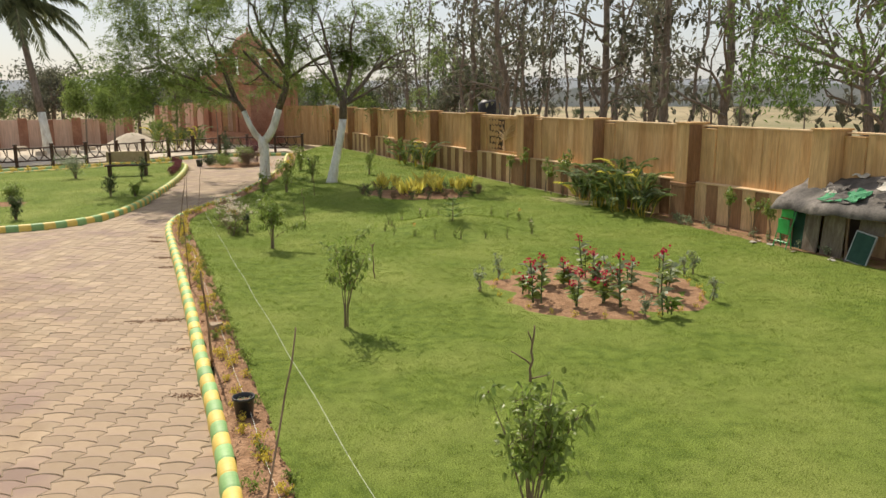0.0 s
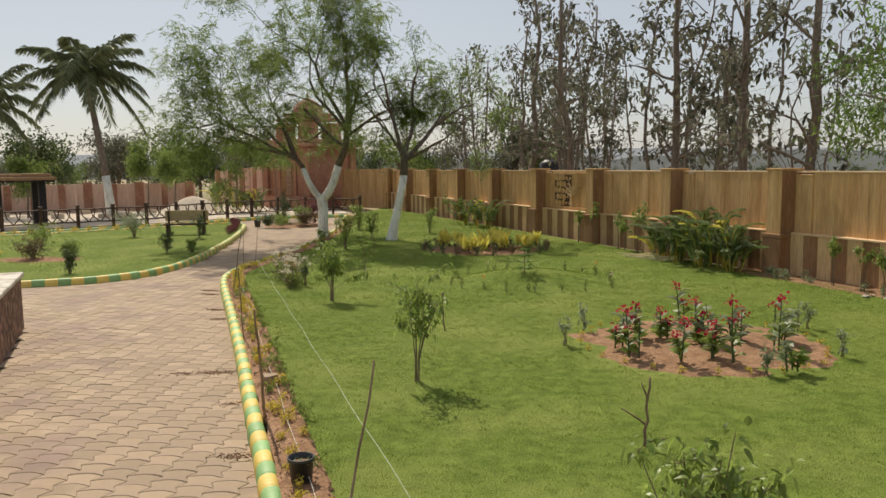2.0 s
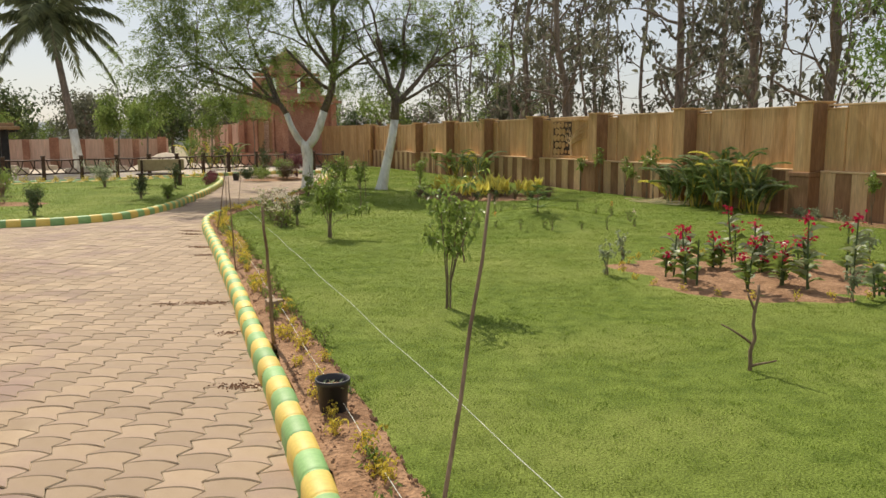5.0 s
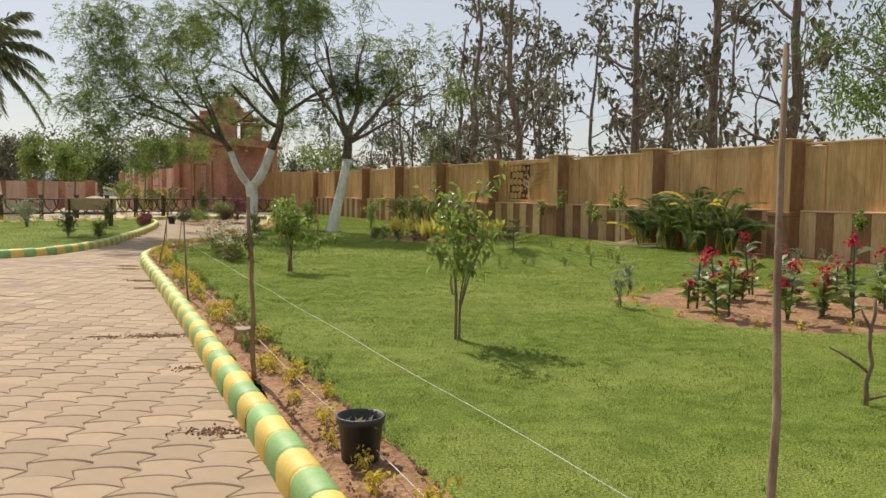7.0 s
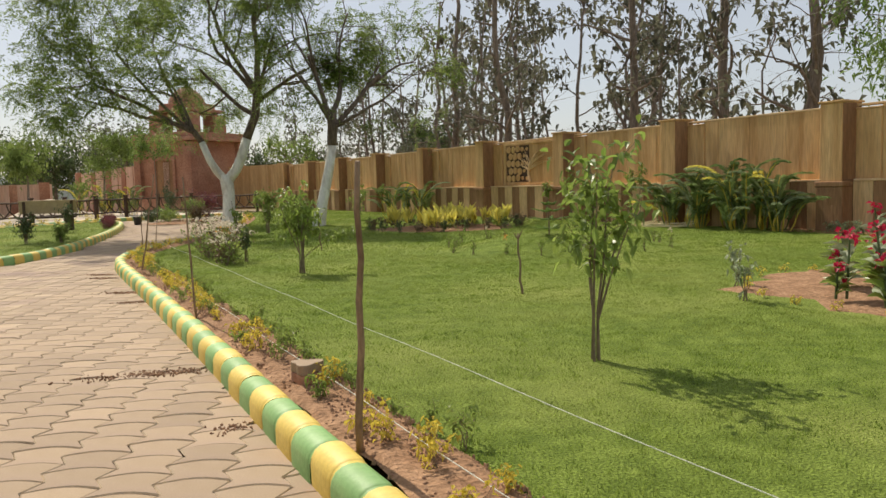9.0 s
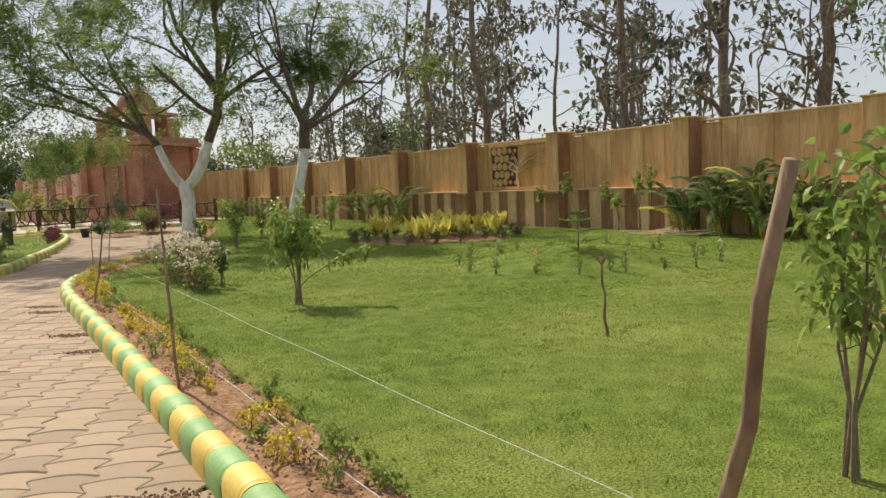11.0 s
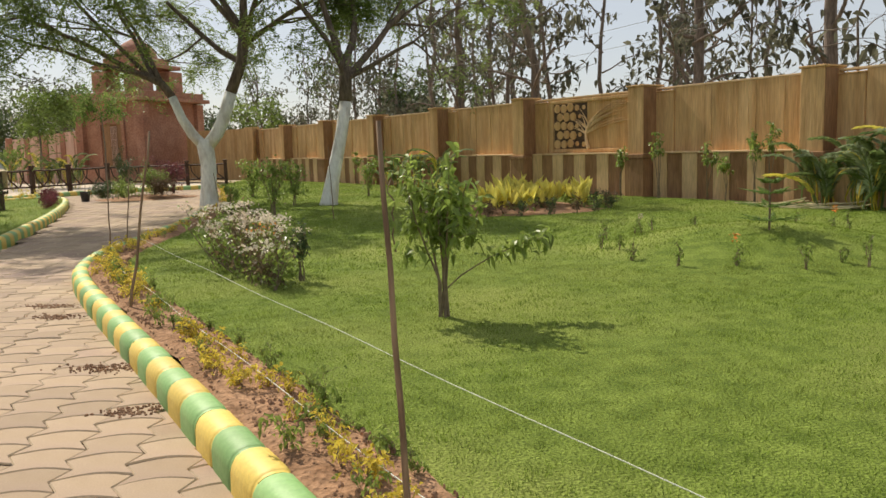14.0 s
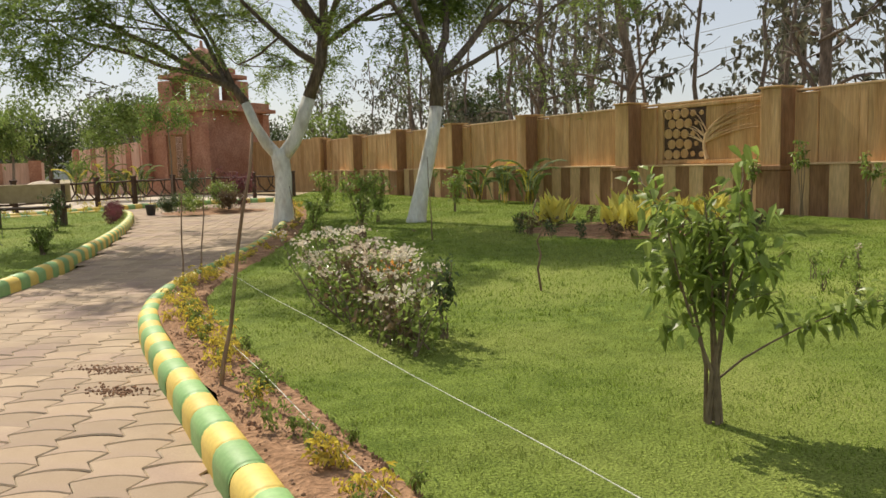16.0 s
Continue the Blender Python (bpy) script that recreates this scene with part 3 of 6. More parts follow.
# ---------------------------------------------------------------- trees
def tree_one():
    """Forked tree with whitewashed trunk and arms."""
    t = thing("tree", "forked tree with whitewashed trunk and feathery green crown", "tree", at=(-7.16, 32.1, 0))
    g = Geo()
    g.tube([(0, 0, -0.1), (-0.02, 0, 0.05), (0, 0, 0.5), (0.02, 0, 1.0), (-0.02, 0, 1.42), (-0.02, 0, 1.6)], [0.30, 0.23, 0.19, 0.185, 0.20, 0.19], 12)
    lp = [(-0.06, 0, 1.45), (-0.3, 0, 1.72), (-0.52, 0.02, 2.1), (-0.72, 0.05, 2.62)]
    rp = [(0.04, 0, 1.45), (0.28, 0, 1.75), (0.45, 0.0, 2.1), (0.66, -0.05, 2.7)]
    g.tube(lp, [0.13, 0.125, 0.11, 0.10], 10)
    g.tube(rp, [0.16, 0.155, 0.15, 0.14], 10)
    part("trunk", g, M_WHITE, t, "whitewashed trunk", smooth=True)
    g, tips = Geo(), []
    def limb(start, d, length, r, depth, lift):
        grow(g, tips, start, d, length * 1.22, r, depth, 0.14, lift + 0.03, (2, 3), 0.72, 0.74)
    g.tube([lp[-1], (-0.95, 0.1, 2.95), (-1.35, 0.1, 3.15)], [0.10, 0.09, 0.08], 8)
    limb((-1.3, 0.1, 3.1), (-1, -0.2, 0.45), 2.3, 0.07, 4, 0.03)
    limb((-1.1, 0.1, 3.05), (-0.9, 0.5, 0.8), 2.3, 0.06, 4, 0.02)
    limb((-0.95, 0.1, 2.95), (-0.5, 0.4, 0.9), 1.8, 0.06, 4, 0.02)
    limb((-1.2, 0.1, 3.1), (-1, -0.7, 0.3), 2.1, 0.06, 4, 0.0)
    limb((-1.2, 0.1, 3.1), (-0.9, -0.3, 1.0), 2.4, 0.06, 4, 0.0)
    g.tube([rp[-1], (0.95, -0.05, 3.4), (1.05, 0, 4.2)], [0.14, 0.13, 0.12], 8)
    limb((1.05, 0, 4.1), (0.1, 0.1, 1), 2.2, 0.11, 4, 0.02)
    limb((1.05, 0, 4.1), (-0.5, 0.3, 1), 2.3, 0.09, 4, 0.02)
    limb((1.0, 0, 3.7), (0.3, -0.7, 0.8), 2.1, 0.07, 4, 0.02)
    limb((0.95, 0, 3.4), (-0.8, 0.3, 0.8), 2.0, 0.08, 4, 0.02)
    limb((1.0, 0, 3.8), (0.9, -0.3, 0.5), 1.6, 0.07, 4, 0.02)
    limb((1.0, 0, 4.0), (-0.6, -0.6, 0.7), 1.9, 0.08, 4, 0.0)
    part("limb", g, M_BARK, t, "dark bare limbs", smooth=True)
    feathery(t, tips, 3, 0.13, 0.26)


def feathery(t, tips, per, length=0.10, drop=0.25):
    """Drooping pinnate sprays in uneven clumps round the twigs: per sprays a twig point."""
    g = Geo()
    tips = np.array(tips)
    clump = 0.5 + 0.5 * np.sin(tips[:, 0] * 2.3 + 1.1 * np.sin(tips[:, 2] * 1.9)) * np.sin(tips[:, 1] * 2.1 + tips[:, 2] * 1.6)
    at = np.repeat(tips[rng.random(len(tips)) < 0.45 + 0.55 * clump], per, 0)
    n, m = len(at), 8
    at = at + rng.normal(size=at.shape) * np.array([0.13, 0.13, 0.09])
    d = rand_dirs(n, -0.15)
    d[:, 2] = np.minimum(d[:, 2], 0.25)
    size = rng.uniform(0.6, 1.2, n)[:, None]
    side = np.cross(d, np.array([0, 0, 1.0]))
    side /= np.linalg.norm(side, axis=1, keepdims=True) + 1e-9
    for k in range(m):
        u = (k + 0.5) / m
        c = at + d * size * drop * 1.7 * u + np.array([0, 0, -1.0]) * size * drop * 0.9 * u * u
        for sg in (-1, 1):
            along = side * sg + d * 0.5 + rng.normal(size=(n, 3)) * 0.25 + np.array([0, 0, -0.25])
            leaves(g, c, along, (length * (1.1 - 0.5 * abs(u - 0.45)) * size)[:, 0], 0.036)
    part("crown", g, M_LEAF_TREE, t)


def tree_two():
    t = thing("tree", "leaning tree with whitewashed trunk and sparse green crown", "tree", at=(-4.3, 30.6, 0))
    g = Geo()
    p = [(-0.02, 0, -0.1), (0.0, 0, 0.1), (0.1, 0, 0.6), (0.22, 0, 1.1), (0.36, 0, 1.7), (0.47, 0, 2.35)]
    g.tube(p, [0.26, 0.20, 0.16, 0.15, 0.14, 0.135], 10)
    part("trunk", g, M_WHITE, t, "whitewashed trunk", smooth=True)
    g, tips = Geo(), []
    g.tube([p[-1], (0.5, 0, 2.9), (0.52, 0, 3.4)], [0.15, 0.14, 0.13], 8)
    for d, l, r in (((-0.7, 0.1, 0.9), 2.2, 0.09), ((0.8, 0, 0.9), 2.2, 0.10), ((0.1, 0.4, 1), 2.2, 0.09), ((0.9, -0.5, 0.5), 1.8, 0.06), ((-0.5, -0.5, 0.9), 2.0, 0.07)):
        grow(g, tips, (0.52, 0, 3.3 - rng.random() * 0.5), d, l, r, 4, 0.15, 0.02, (2, 3), 0.55, 0.72)
    part("limb", g, M_BARK, t, "dark bare limbs", smooth=True)
    feathery(t, tips, 1, 0.11, 0.22)


tree_one()
tree_two()


def grove_tree(x, y, h, lean, seed_leaves=1.0, r=0.13, base=-0.9):
    t = thing("tree", "tall thin tree with sparse large dark leaves", "tree", at=(x, y, base), group="grove behind the wall")
    g, tips = Geo(), []
    top = Vector((lean * h, rng.normal() * 0.3, h))
    pts = [top * u + Vector((rng.normal() * 0.12, rng.normal() * 0.12, 0)) * (u > 0) for u in np.linspace(0, 1, 8)]
    g.tube(pts, list(np.linspace(r, r * 0.35, 8)), 8)
    for i in range(int(rng.integers(9, 14))):
        u = rng.uniform(0.28, 1.0)
        a = top * u
        ang = rng.uniform(0, 2 * math.pi)
        grow(g, tips, a, (math.cos(ang), math.sin(ang), rng.uniform(0.3, 1.1)), rng.uniform(0.9, 1.9) * (1.25 - u * 0.6), r * 0.3, 2, 0.2, 0.03, (2, 3), 0.6, 0.72, 5)
    part("trunk", g, M_BARK2, t, smooth=True)
    g = Geo()
    tips = np.array(tips)
    tips = tips[rng.random(len(tips)) < 0.09 + 0.24 * seed_leaves]
    per = max(3, int(5 * seed_leaves))
    at = np.repeat(tips, per, 0) + rng.normal(size=(len(tips) * per, 3)) * 0.17
    leaves(g, at, rand_dirs(len(at), -0.7), rng.uniform(0.20, 0.36, len(at)), rng.uniform(0.13, 0.21, len(at)), droop=0.3, fine=r > 0.15)
    part("crown", g, M_LEAF_FAR, t)
    return t


for x, y, h, lean in ((6.25, 34.1, 12, 0.01), (7.75, 29.8, 12, 0.0), (9.05, 27.05, 12, 0.015), (3.1, 38.0, 11, -0.10), (1.3, 44.4, 12, 0.02),
                      (11.2, 44.6, 10, 0.02), (12.5, 24.0, 11, -0.03)):
    grove_tree(x, y, h, lean, 0.75, 0.2)
for k in range(30):
    s = 5 + 1.25 * k + rng.normal() * 0.6
    p = at_wall(s, rng.uniform(5, 16))
    grove_tree(p.x, p.y, rng.uniform(8, 12.5), rng.normal() * 0.07, rng.uniform(0.3, 0.75), rng.uniform(0.08, 0.14))
for s, b in ((-1.2, 9), (-0.2, 8), (2.4, 7), (-7.5, 12), (-4.5, 11), (-9.5, 9), (-12, 14)):
    p = at_wall(s, b)
    grove_tree(p.x, p.y, rng.uniform(7, 9), rng.normal() * 0.03, 0.35, 0.06)

# ---------------------------------------------------------------- garden plants
def shrub(at, h, width, stems, n_leaves, leaf, label, low=0.35, mat=None, name="shrub", group="", trunk_r=0.011, droop=0.35, clear=0.0, category="shrub", extra=None, dense=1.0):
    """A young shrub: several upright stems from one foot, leafy above a clear leg."""
    mat = mat or M_LEAF_SHRUB
    t = thing(name, label, category, at=(at[0], at[1], 0), group=group)
    ends = []
    for _ in range(stems):
        g = Geo()
        a = rng.uniform(0, 2 * math.pi)
        out = width * 0.5 * rng.uniform(0.15, 0.9)
        top = Vector((math.cos(a) * out, math.sin(a) * out, h * rng.uniform(0.72, 1.0)))
        pts = [Vector((math.cos(a) * 0.035, math.sin(a) * 0.035, -0.02))]
        for u in (0.25, 0.5, 0.75, 1.0):
            pts.append(Vector((top.x * u ** 1.6, top.y * u ** 1.6, top.z * u)) + Vector(rng.normal(size=3)) * 0.012)
        g.tube(pts, [trunk_r, trunk_r * 0.8, trunk_r * 0.6, trunk_r * 0.45, trunk_r * 0.25], 5)
        for i in range(4):
            u = rng.uniform(low, 1.0)
            b = pts[0].lerp(pts[-1], u) if u < 0.2 else pts[int(u * 4)].lerp(pts[min(int(u * 4) + 1, 4)], (u * 4) % 1)
            q, _d = bent(b, (rng.normal(), rng.normal(), 0.7), width * rng.uniform(0.22, 0.42), 3, 0.2)
            g.tube(q, [trunk_r * 0.3, trunk_r * 0.25, trunk_r * 0.2, trunk_r * 0.12], 4, cap=False)
            ends += [tuple(p) for p in q[1:]]
        ends += [tuple(pts[3].lerp(pts[4], u)) for u in (0, 0.5, 1)]
        part("stem", g, M_STEM, t)
    if extra:                                   # one long side branch
        g = Geo()
        q, _d = bent((0.03, 0, h * 0.18), extra, h * 0.68, 6, 0.08, -0.06)
        g.tube(q, list(np.linspace(trunk_r * 0.5, 0.003, 7)), 5)
        part("stem", g, M_STEM, t)
        for p in q[2:]:
            ends += [tuple(p)] * 5
    g = Geo()
    e = np.array(ends)
    idx = rng.integers(0, len(e), n_leaves)
    pos = e[idx] + rng.normal(size=(n_leaves, 3)) * width * 0.055
    pos = pos[pos[:, 2] > h * clear]
    leaves(g, pos, rand_dirs(len(pos), -0.25), rng.uniform(0.7, 1.25, len(pos)) * leaf, rng.uniform(0.42, 0.6, len(pos)) * leaf, droop=droop, fine=leaf > 0.055)
    part("foliage", g, mat, t)
    return t


LB = "young shrub with slender stems and drooping green leaves on the lawn"
shrub((-1.44, 11.93), 1.32, 0.86, 6, 460, 0.082, LB, 0.45, group="lawn shrubs", clear=0.40, trunk_r=0.011)
shrub((-3.74, 17.76), 1.15, 0.72, 7, 900, 0.078, LB, 0.45, group="lawn shrubs", clear=0.38, trunk_r=0.012, extra=(0.9, -0.3, 0.75))
shrub((0.60, 6.35), 1.42, 0.72, 10, 760, 0.075, "leafy young shrub with thick bunch of stems on the lawn", 0.45, group="lawn shrubs", clear=0.3)
shrub((-5.42, 27.6), 1.1, 0.75, 8, 700, 0.075, "dense young green shrub on the lawn", 0.2, group="lawn shrubs", clear=0.12)
shrub((-6.2, 27.6), 0.7, 0.5, 6, 350, 0.07, "small green shrub at the lawn edge", 0.1, group="lawn shrubs")
shrub((-5.1, 30.9), 1.0, 0.75, 7, 480, 0.08, "green shrub in the tree shade", 0.25, group="lawn shrubs", clear=0.15)
shrub((-6.4, 35.6), 1.0, 0.9, 8, 600, 0.08, "rounded green shrub beyond the trees", 0.1, group="lawn shrubs")
shrub((-3.2, 33.5), 1.0, 0.8, 7, 400, 0.08, "green shrub near the wall", 0.2, group="lawn shrubs")

# long bush with dried blossom
t = thing("flowering_bush", "straggling bush with cream dried blossom heads", "bush", at=(-5.35, 20.4, 0))
g, gl, gb, gw = Geo(), Geo(), Geo(), Geo()
tops = []
for i in range(70):
    u = rng.uniform(-1, 1)
    base = Vector((u * -0.34 + rng.normal() * 0.10, u * 1.15, 0))
    hh = rng.uniform(0.34, 0.66) * (1.0 - 0.25 * max(0, -u))
    tip = base + Vector((rng.normal() * 0.16, rng.normal() * 0.16, hh))
    g.tube([base, base.lerp(tip, 0.5) + Vector(rng.normal(size=3)) * 0.02, tip], [0.008, 0.006, 0.003], 4)
    tops.append(tip)
    pos = np.array([tuple(base.lerp(tip, q)) for q in rng.uniform(0.15, 1, 30)]) + rng.normal(size=(30, 3)) * 0.06
    leaves(gl if rng.random() < 0.6 else gb, pos, rand_dirs(30, -0.1), rng.uniform(0.04, 0.075, 30), 0.035)
for p in tops[:46]:
    c = np.array(tuple(p)) + rng.normal(size=(26, 3)) * np.array([0.05, 0.05, 0.018]) + np.array([0, 0, 0.03])
    leaves(gw, c, rand_dirs(26, 0.8), rng.uniform(0.022, 0.04, 26), 0.03)
part("stem", g, M_STEM, t)
part("foliage", gl, M_LEAF_SHRUB, t)
part("foliage", gb, M_LEAF_BROWN, t, "dried brown leaves")
part("blossom", gw, M_PETAL_WHITE, t, "cream dried blossom")
go = Geo()
c = np.array((0.22, -0.55, 0.50)) + rng.normal(size=(40, 3)) * np.array([0.08, 0.12, 0.03])
leaves(go, c, rand_dirs(40, 0.8), 0.03, 0.025)
part("blossom", go, M_PETAL_ORANGE, t, "faded orange blossom")
shrub((-4.78, 19.75), 0.55, 0.28, 6, 170, 0.05, "small dark dried rose bush on the lawn", 0.3, mat=M_LEAF_DARK, group="lawn shrubs", trunk_r=0.008)


def disc(name, cx, cy, rx, ry, h, mat, parent=None, rough_edge=0.06, rings=8, seg=40):
    g = Geo()
    wob = [1 + rng.normal() * rough_edge * 0.5 for _ in range(seg)]
    g.v.append((cx, cy, h))
    for r in range(1, rings + 1):
        q = r / rings
        for k in range(seg):
            a = 2 * math.pi * k / seg
            e = wob[k] if r == rings else 1 + (wob[k] - 1) * q
            g.v.append((cx + rx * q * math.cos(a) * e, cy + ry * q * math.sin(a) * e,
                        (h * (0.5 + 0.5 * math.cos(math.pi * q)) + rng.normal() * 0.012 * (mat is M_SOIL)) if r < rings else -0.01))
    for k in range(seg):
        g.f.append((0, 1 + k, 1 + (k + 1) % seg))
    for r in range(rings - 1):
        for k in range(seg):
            a, b = 1 + r * seg + k, 1 + r * seg + (k + 1) % seg
            g.f.append((a, a + seg, b + seg, b))
    return part(name, g, mat, parent, smooth=True)


# round bed of red cannas
CB = Vector((2.52, 14.05, 0))
bed = disc("flower_bed", CB.x, CB.y, 1.9, 1.95, 0.07, M_SOIL)
tagged(bed, "round bed of bare reddish soil in the lawn", "flower bed", kind="structure")


def canna(x, y, h, flower=True, n=7):
    t = thing("canna", "canna with broad green leaves and a red flower head" if flower else "canna plant with broad green leaves, out of bloom", "flower", at=(x, y, 0.03), rz=rng.uniform(0, 360), group="cannas in the round bed")
    for s in range(int(rng.integers(2, 4))):
        a = rng.uniform(0, 6.28)
        o = Vector((math.cos(a) * 0.07, math.sin(a) * 0.07, 0))
        hh = h * (1.0 if s == 0 else rng.uniform(0.5, 0.85))
        g = Geo()
        tip = o * 1.6 + Vector((rng.normal() * 0.03, rng.normal() * 0.03, hh))
        g.tube([o, o.lerp(tip, 0.5), tip], [0.013, 0.011, 0.008], 6)
        part("stem", g, M_LEAF_DARK, t)
        g = Geo()
        m = n + 3
        pos = np.array([tuple(o.lerp(tip, u)) for u in np.linspace(0.12, 0.82, m)])
        ang = rng.uniform(0, 6.28, m)
        leaves(g, pos, np.stack([np.cos(ang), np.sin(ang), np.full(m, 0.9)], 1), rng.uniform(0.18, 0.30, m), rng.uniform(0.09, 0.13, m), droop=0.45, fine=True)
        part("foliage", g, M_LEAF_SHRUB if s else M_LEAF_GREY, t)
        if flower and s < 2:
            g = Geo()
            c = np.array(tuple(tip)) + rng.normal(size=(15, 3)) * np.array([0.04, 0.04, 0.03])
            leaves(g, c, rand_dirs(15, 0.5), rng.uniform(0.05, 0.08, 15), 0.045, droop=0.2)
            part("blossom", g, M_PETAL_RED, t, "red petals")


for x, y, h, f in ((1.29, 13.67, 0.52, 1), (1.41, 13.07, 0.64, 1), (1.66, 14.21, 0.55, 1), (2.02, 12.93, 0.56, 1), (2.41, 13.88, 0.62, 1), (2.44, 14.61, 0.74, 1), (2.05, 14.20, 0.44, 1), (2.43, 13.09, 0.48, 1), (2.44, 13.81, 0.44, 1), (2.71, 12.79, 0.80, 1), (3.09, 13.99, 0.48, 1), (3.44, 13.46, 0.76, 1), (3.25, 12.41, 0.38, 0), (3.74, 14.17, 0.45, 0), (2.82, 14.39, 0.50, 0)):
    canna(x, y, h, bool(f))
for x, y in ((0.56, 13.92), (0.92, 14.84), (4.24, 13.28), (4.28, 14.96), (4.48, 15.18), (2.89, 12.28)):
    shrub((x, y), 0.42, 0.25, 4, 90, 0.06, "small weedy plant at the edge of the flower bed", 0.2, mat=M_LEAF_GREY, group="bed edge plants", trunk_r=0.006, name="small_plant", category="plant")
for i in range(26):
    a = i / 26 * 2 * math.pi
    x, y = CB.x + 1.72 * math.cos(a), CB.y + 1.76 * math.sin(a)
    shrub((x, y), 0.09, 0.14, 2, 26, 0.035, "tiny golden edging seedling in soil", 0.1, mat=M_LEAF_GOLD, group="golden edging seedlings", trunk_r=0.003, name="seedling", category="plant")

# yellow croton bed
yb = disc("flower_bed", -0.85, 27.2, 2.0, 1.75, 0.06, M_SOIL)
tagged(yb, "oval soil bed with yellow crotons", "flower bed", kind="structure")
for i in range(30):
    a, q = rng.uniform(0, 6.28), math.sqrt(rng.random())
    x, y = -0.85 + 1.65 * q * math.cos(a), 27.2 + 1.4 * q * math.sin(a)
    t = thing("croton", "low croton with large upright yellow leaves", "plant", at=(x, y, 0.02), group="yellow crotons")
    g = Geo()
    n = 11
    ang = rng.uniform(0, 6.28, n)
    leaves(g, np.zeros((n, 3)) + rng.normal(size=(n, 3)) * 0.05 + np.array([0, 0, 0.16]), np.stack([np.cos(ang) * 0.5, np.sin(ang) * 0.5, np.ones(n)], 1), rng.uniform(0.24, 0.46, n) * rng.uniform(0.7, 1.15), rng.uniform(0.10, 0.16, n), fold=0.35, fine=True)
    part("foliage", g, M_LEAF_YELLOW, t)
    g = Geo()
    n = 22
    ang = rng.uniform(0, 6.28, n)
    leaves(g, np.stack([np.cos(ang) * 0.12, np.sin(ang) * 0.12, rng.uniform(0.03, 0.2, n)], 1), rand_dirs(n, 0.2), 0.11, 0.055)
    part("foliage", g, M_LEAF_BROWN if i % 2 else M_LEAF_SHRUB, t, "lower dull leaves")
for i in range(22):
    a = i / 22 * 2 * math.pi
    shrub((-0.85 + 1.95 * math.cos(a), 27.2 + 1.7 * math.sin(a)), 0.28, 0.35, 5, 110, 0.05, "low dull green edging plant round the croton bed", 0.1, mat=M_LEAF_BROWN if i % 3 == 0 else M_LEAF_DARK,
          group="croton bed edging", trunk_r=0.004, name="small_plant", category="plant")

# mound with small conifer and a ring of young roses
mound = disc("mound", 0.3, 20.4, 2.3, 2.2, 0.27, M_LAWN, lawn, rings=10)
t = thing("conifer", "small araucaria with tiered flat branches", "tree", at=(0.15, 19.95, 0.23))
g = Geo()
g.tube([(0, 0, -0.05), (0, 0, 0.54)], [0.014, 0.006], 6)
part("trunk", g, M_STEM, t)
for z, r in ((0.10, 0.40), (0.25, 0.42), (0.39, 0.32), (0.50, 0.14)):
    g = Geo()
    for k in range(6):
        a = k * math.pi / 3 + z * 9
        n = 40
        u = np.linspace(0.12, 1, n)
        c = np.stack([np.cos(a) * u * r, np.sin(a) * u * r, z + 0.06 * u], 1)
        for sgn in (-1, 1):
            leaves(g, c, np.tile([math.cos(a + sgn * 0.9), math.sin(a + sgn * 0.9), 0.15], (n, 1)) + rng.normal(size=(n, 3)) * 0.15, 0.085 * (1.15 - u), 0.014)
    part("branch", g, M_LEAF_BRIGHT, t)
for i in range(22):
    a = i / 22 * 2 * math.pi + rng.normal() * 0.06
    rr = 1.75 + rng.normal() * 0.12
    f = shrub((0.3 + rr * math.cos(a), 20.3 + rr * 0.95 * math.sin(a)), rng.uniform(0.2, 0.34), 0.16, 3, 34, 0.045, "small pruned rose plant on the lawn", 0.3, group="ring of young roses", trunk_r=0.007, name="rose_plant", category="plant",
          mat=M_LEAF_SHRUB)
    if i % 6 == 2:
        g = Geo()
        leaves(g, np.array([[0, 0, 0.3]]) + rng.normal(size=(14, 3)) * 0.02, rand_dirs(14, 0.6), 0.03, 0.03)
        part("blossom", g, M_PETAL_ORANGE if i % 4 else M_PETAL_WHITE, f)

# areca palm clumps by the wall
def frond(g, base, az, length, rise, leaflet=0.26, n=22, w=0.03, sag=0.75):
    pts = []
    d = Vector((math.cos(az), math.sin(az), 0))
    for i in range(9):
        u = i / 8
        pts.append(Vector(base) + d * (length * u * (0.35 + 0.5 * u)) + Vector((0, 0, rise * (1.55 * u - 0.85 * u * u))))
    for i in range(8):
        for j in range(n // 8 + 1):
            p = pts[i].lerp(pts[i + 1], j / (n // 8 + 1))
            tdir = (pts[i + 1] - pts[i]).normalized()
            s = tdir.cross(Vector((0, 0, 1))).normalized()
            u = (i + j / 3) / 8
            if u < 0.12:
                continue
            L = leaflet * (1.1 - 0.75 * abs(u - 0.45))
            at = np.array([tuple(p), tuple(p)])
            al = np.array([tuple(tdir * 1.0 + s * 0.75 + Vector((0, 0, 0.3))), tuple(tdir * 1.0 - s * 0.75 + Vector((0, 0, 0.3)))]) + rng.normal(size=(2, 3)) * 0.08
            leaves(g, at, al, L, w, droop=0.35)
    return pts


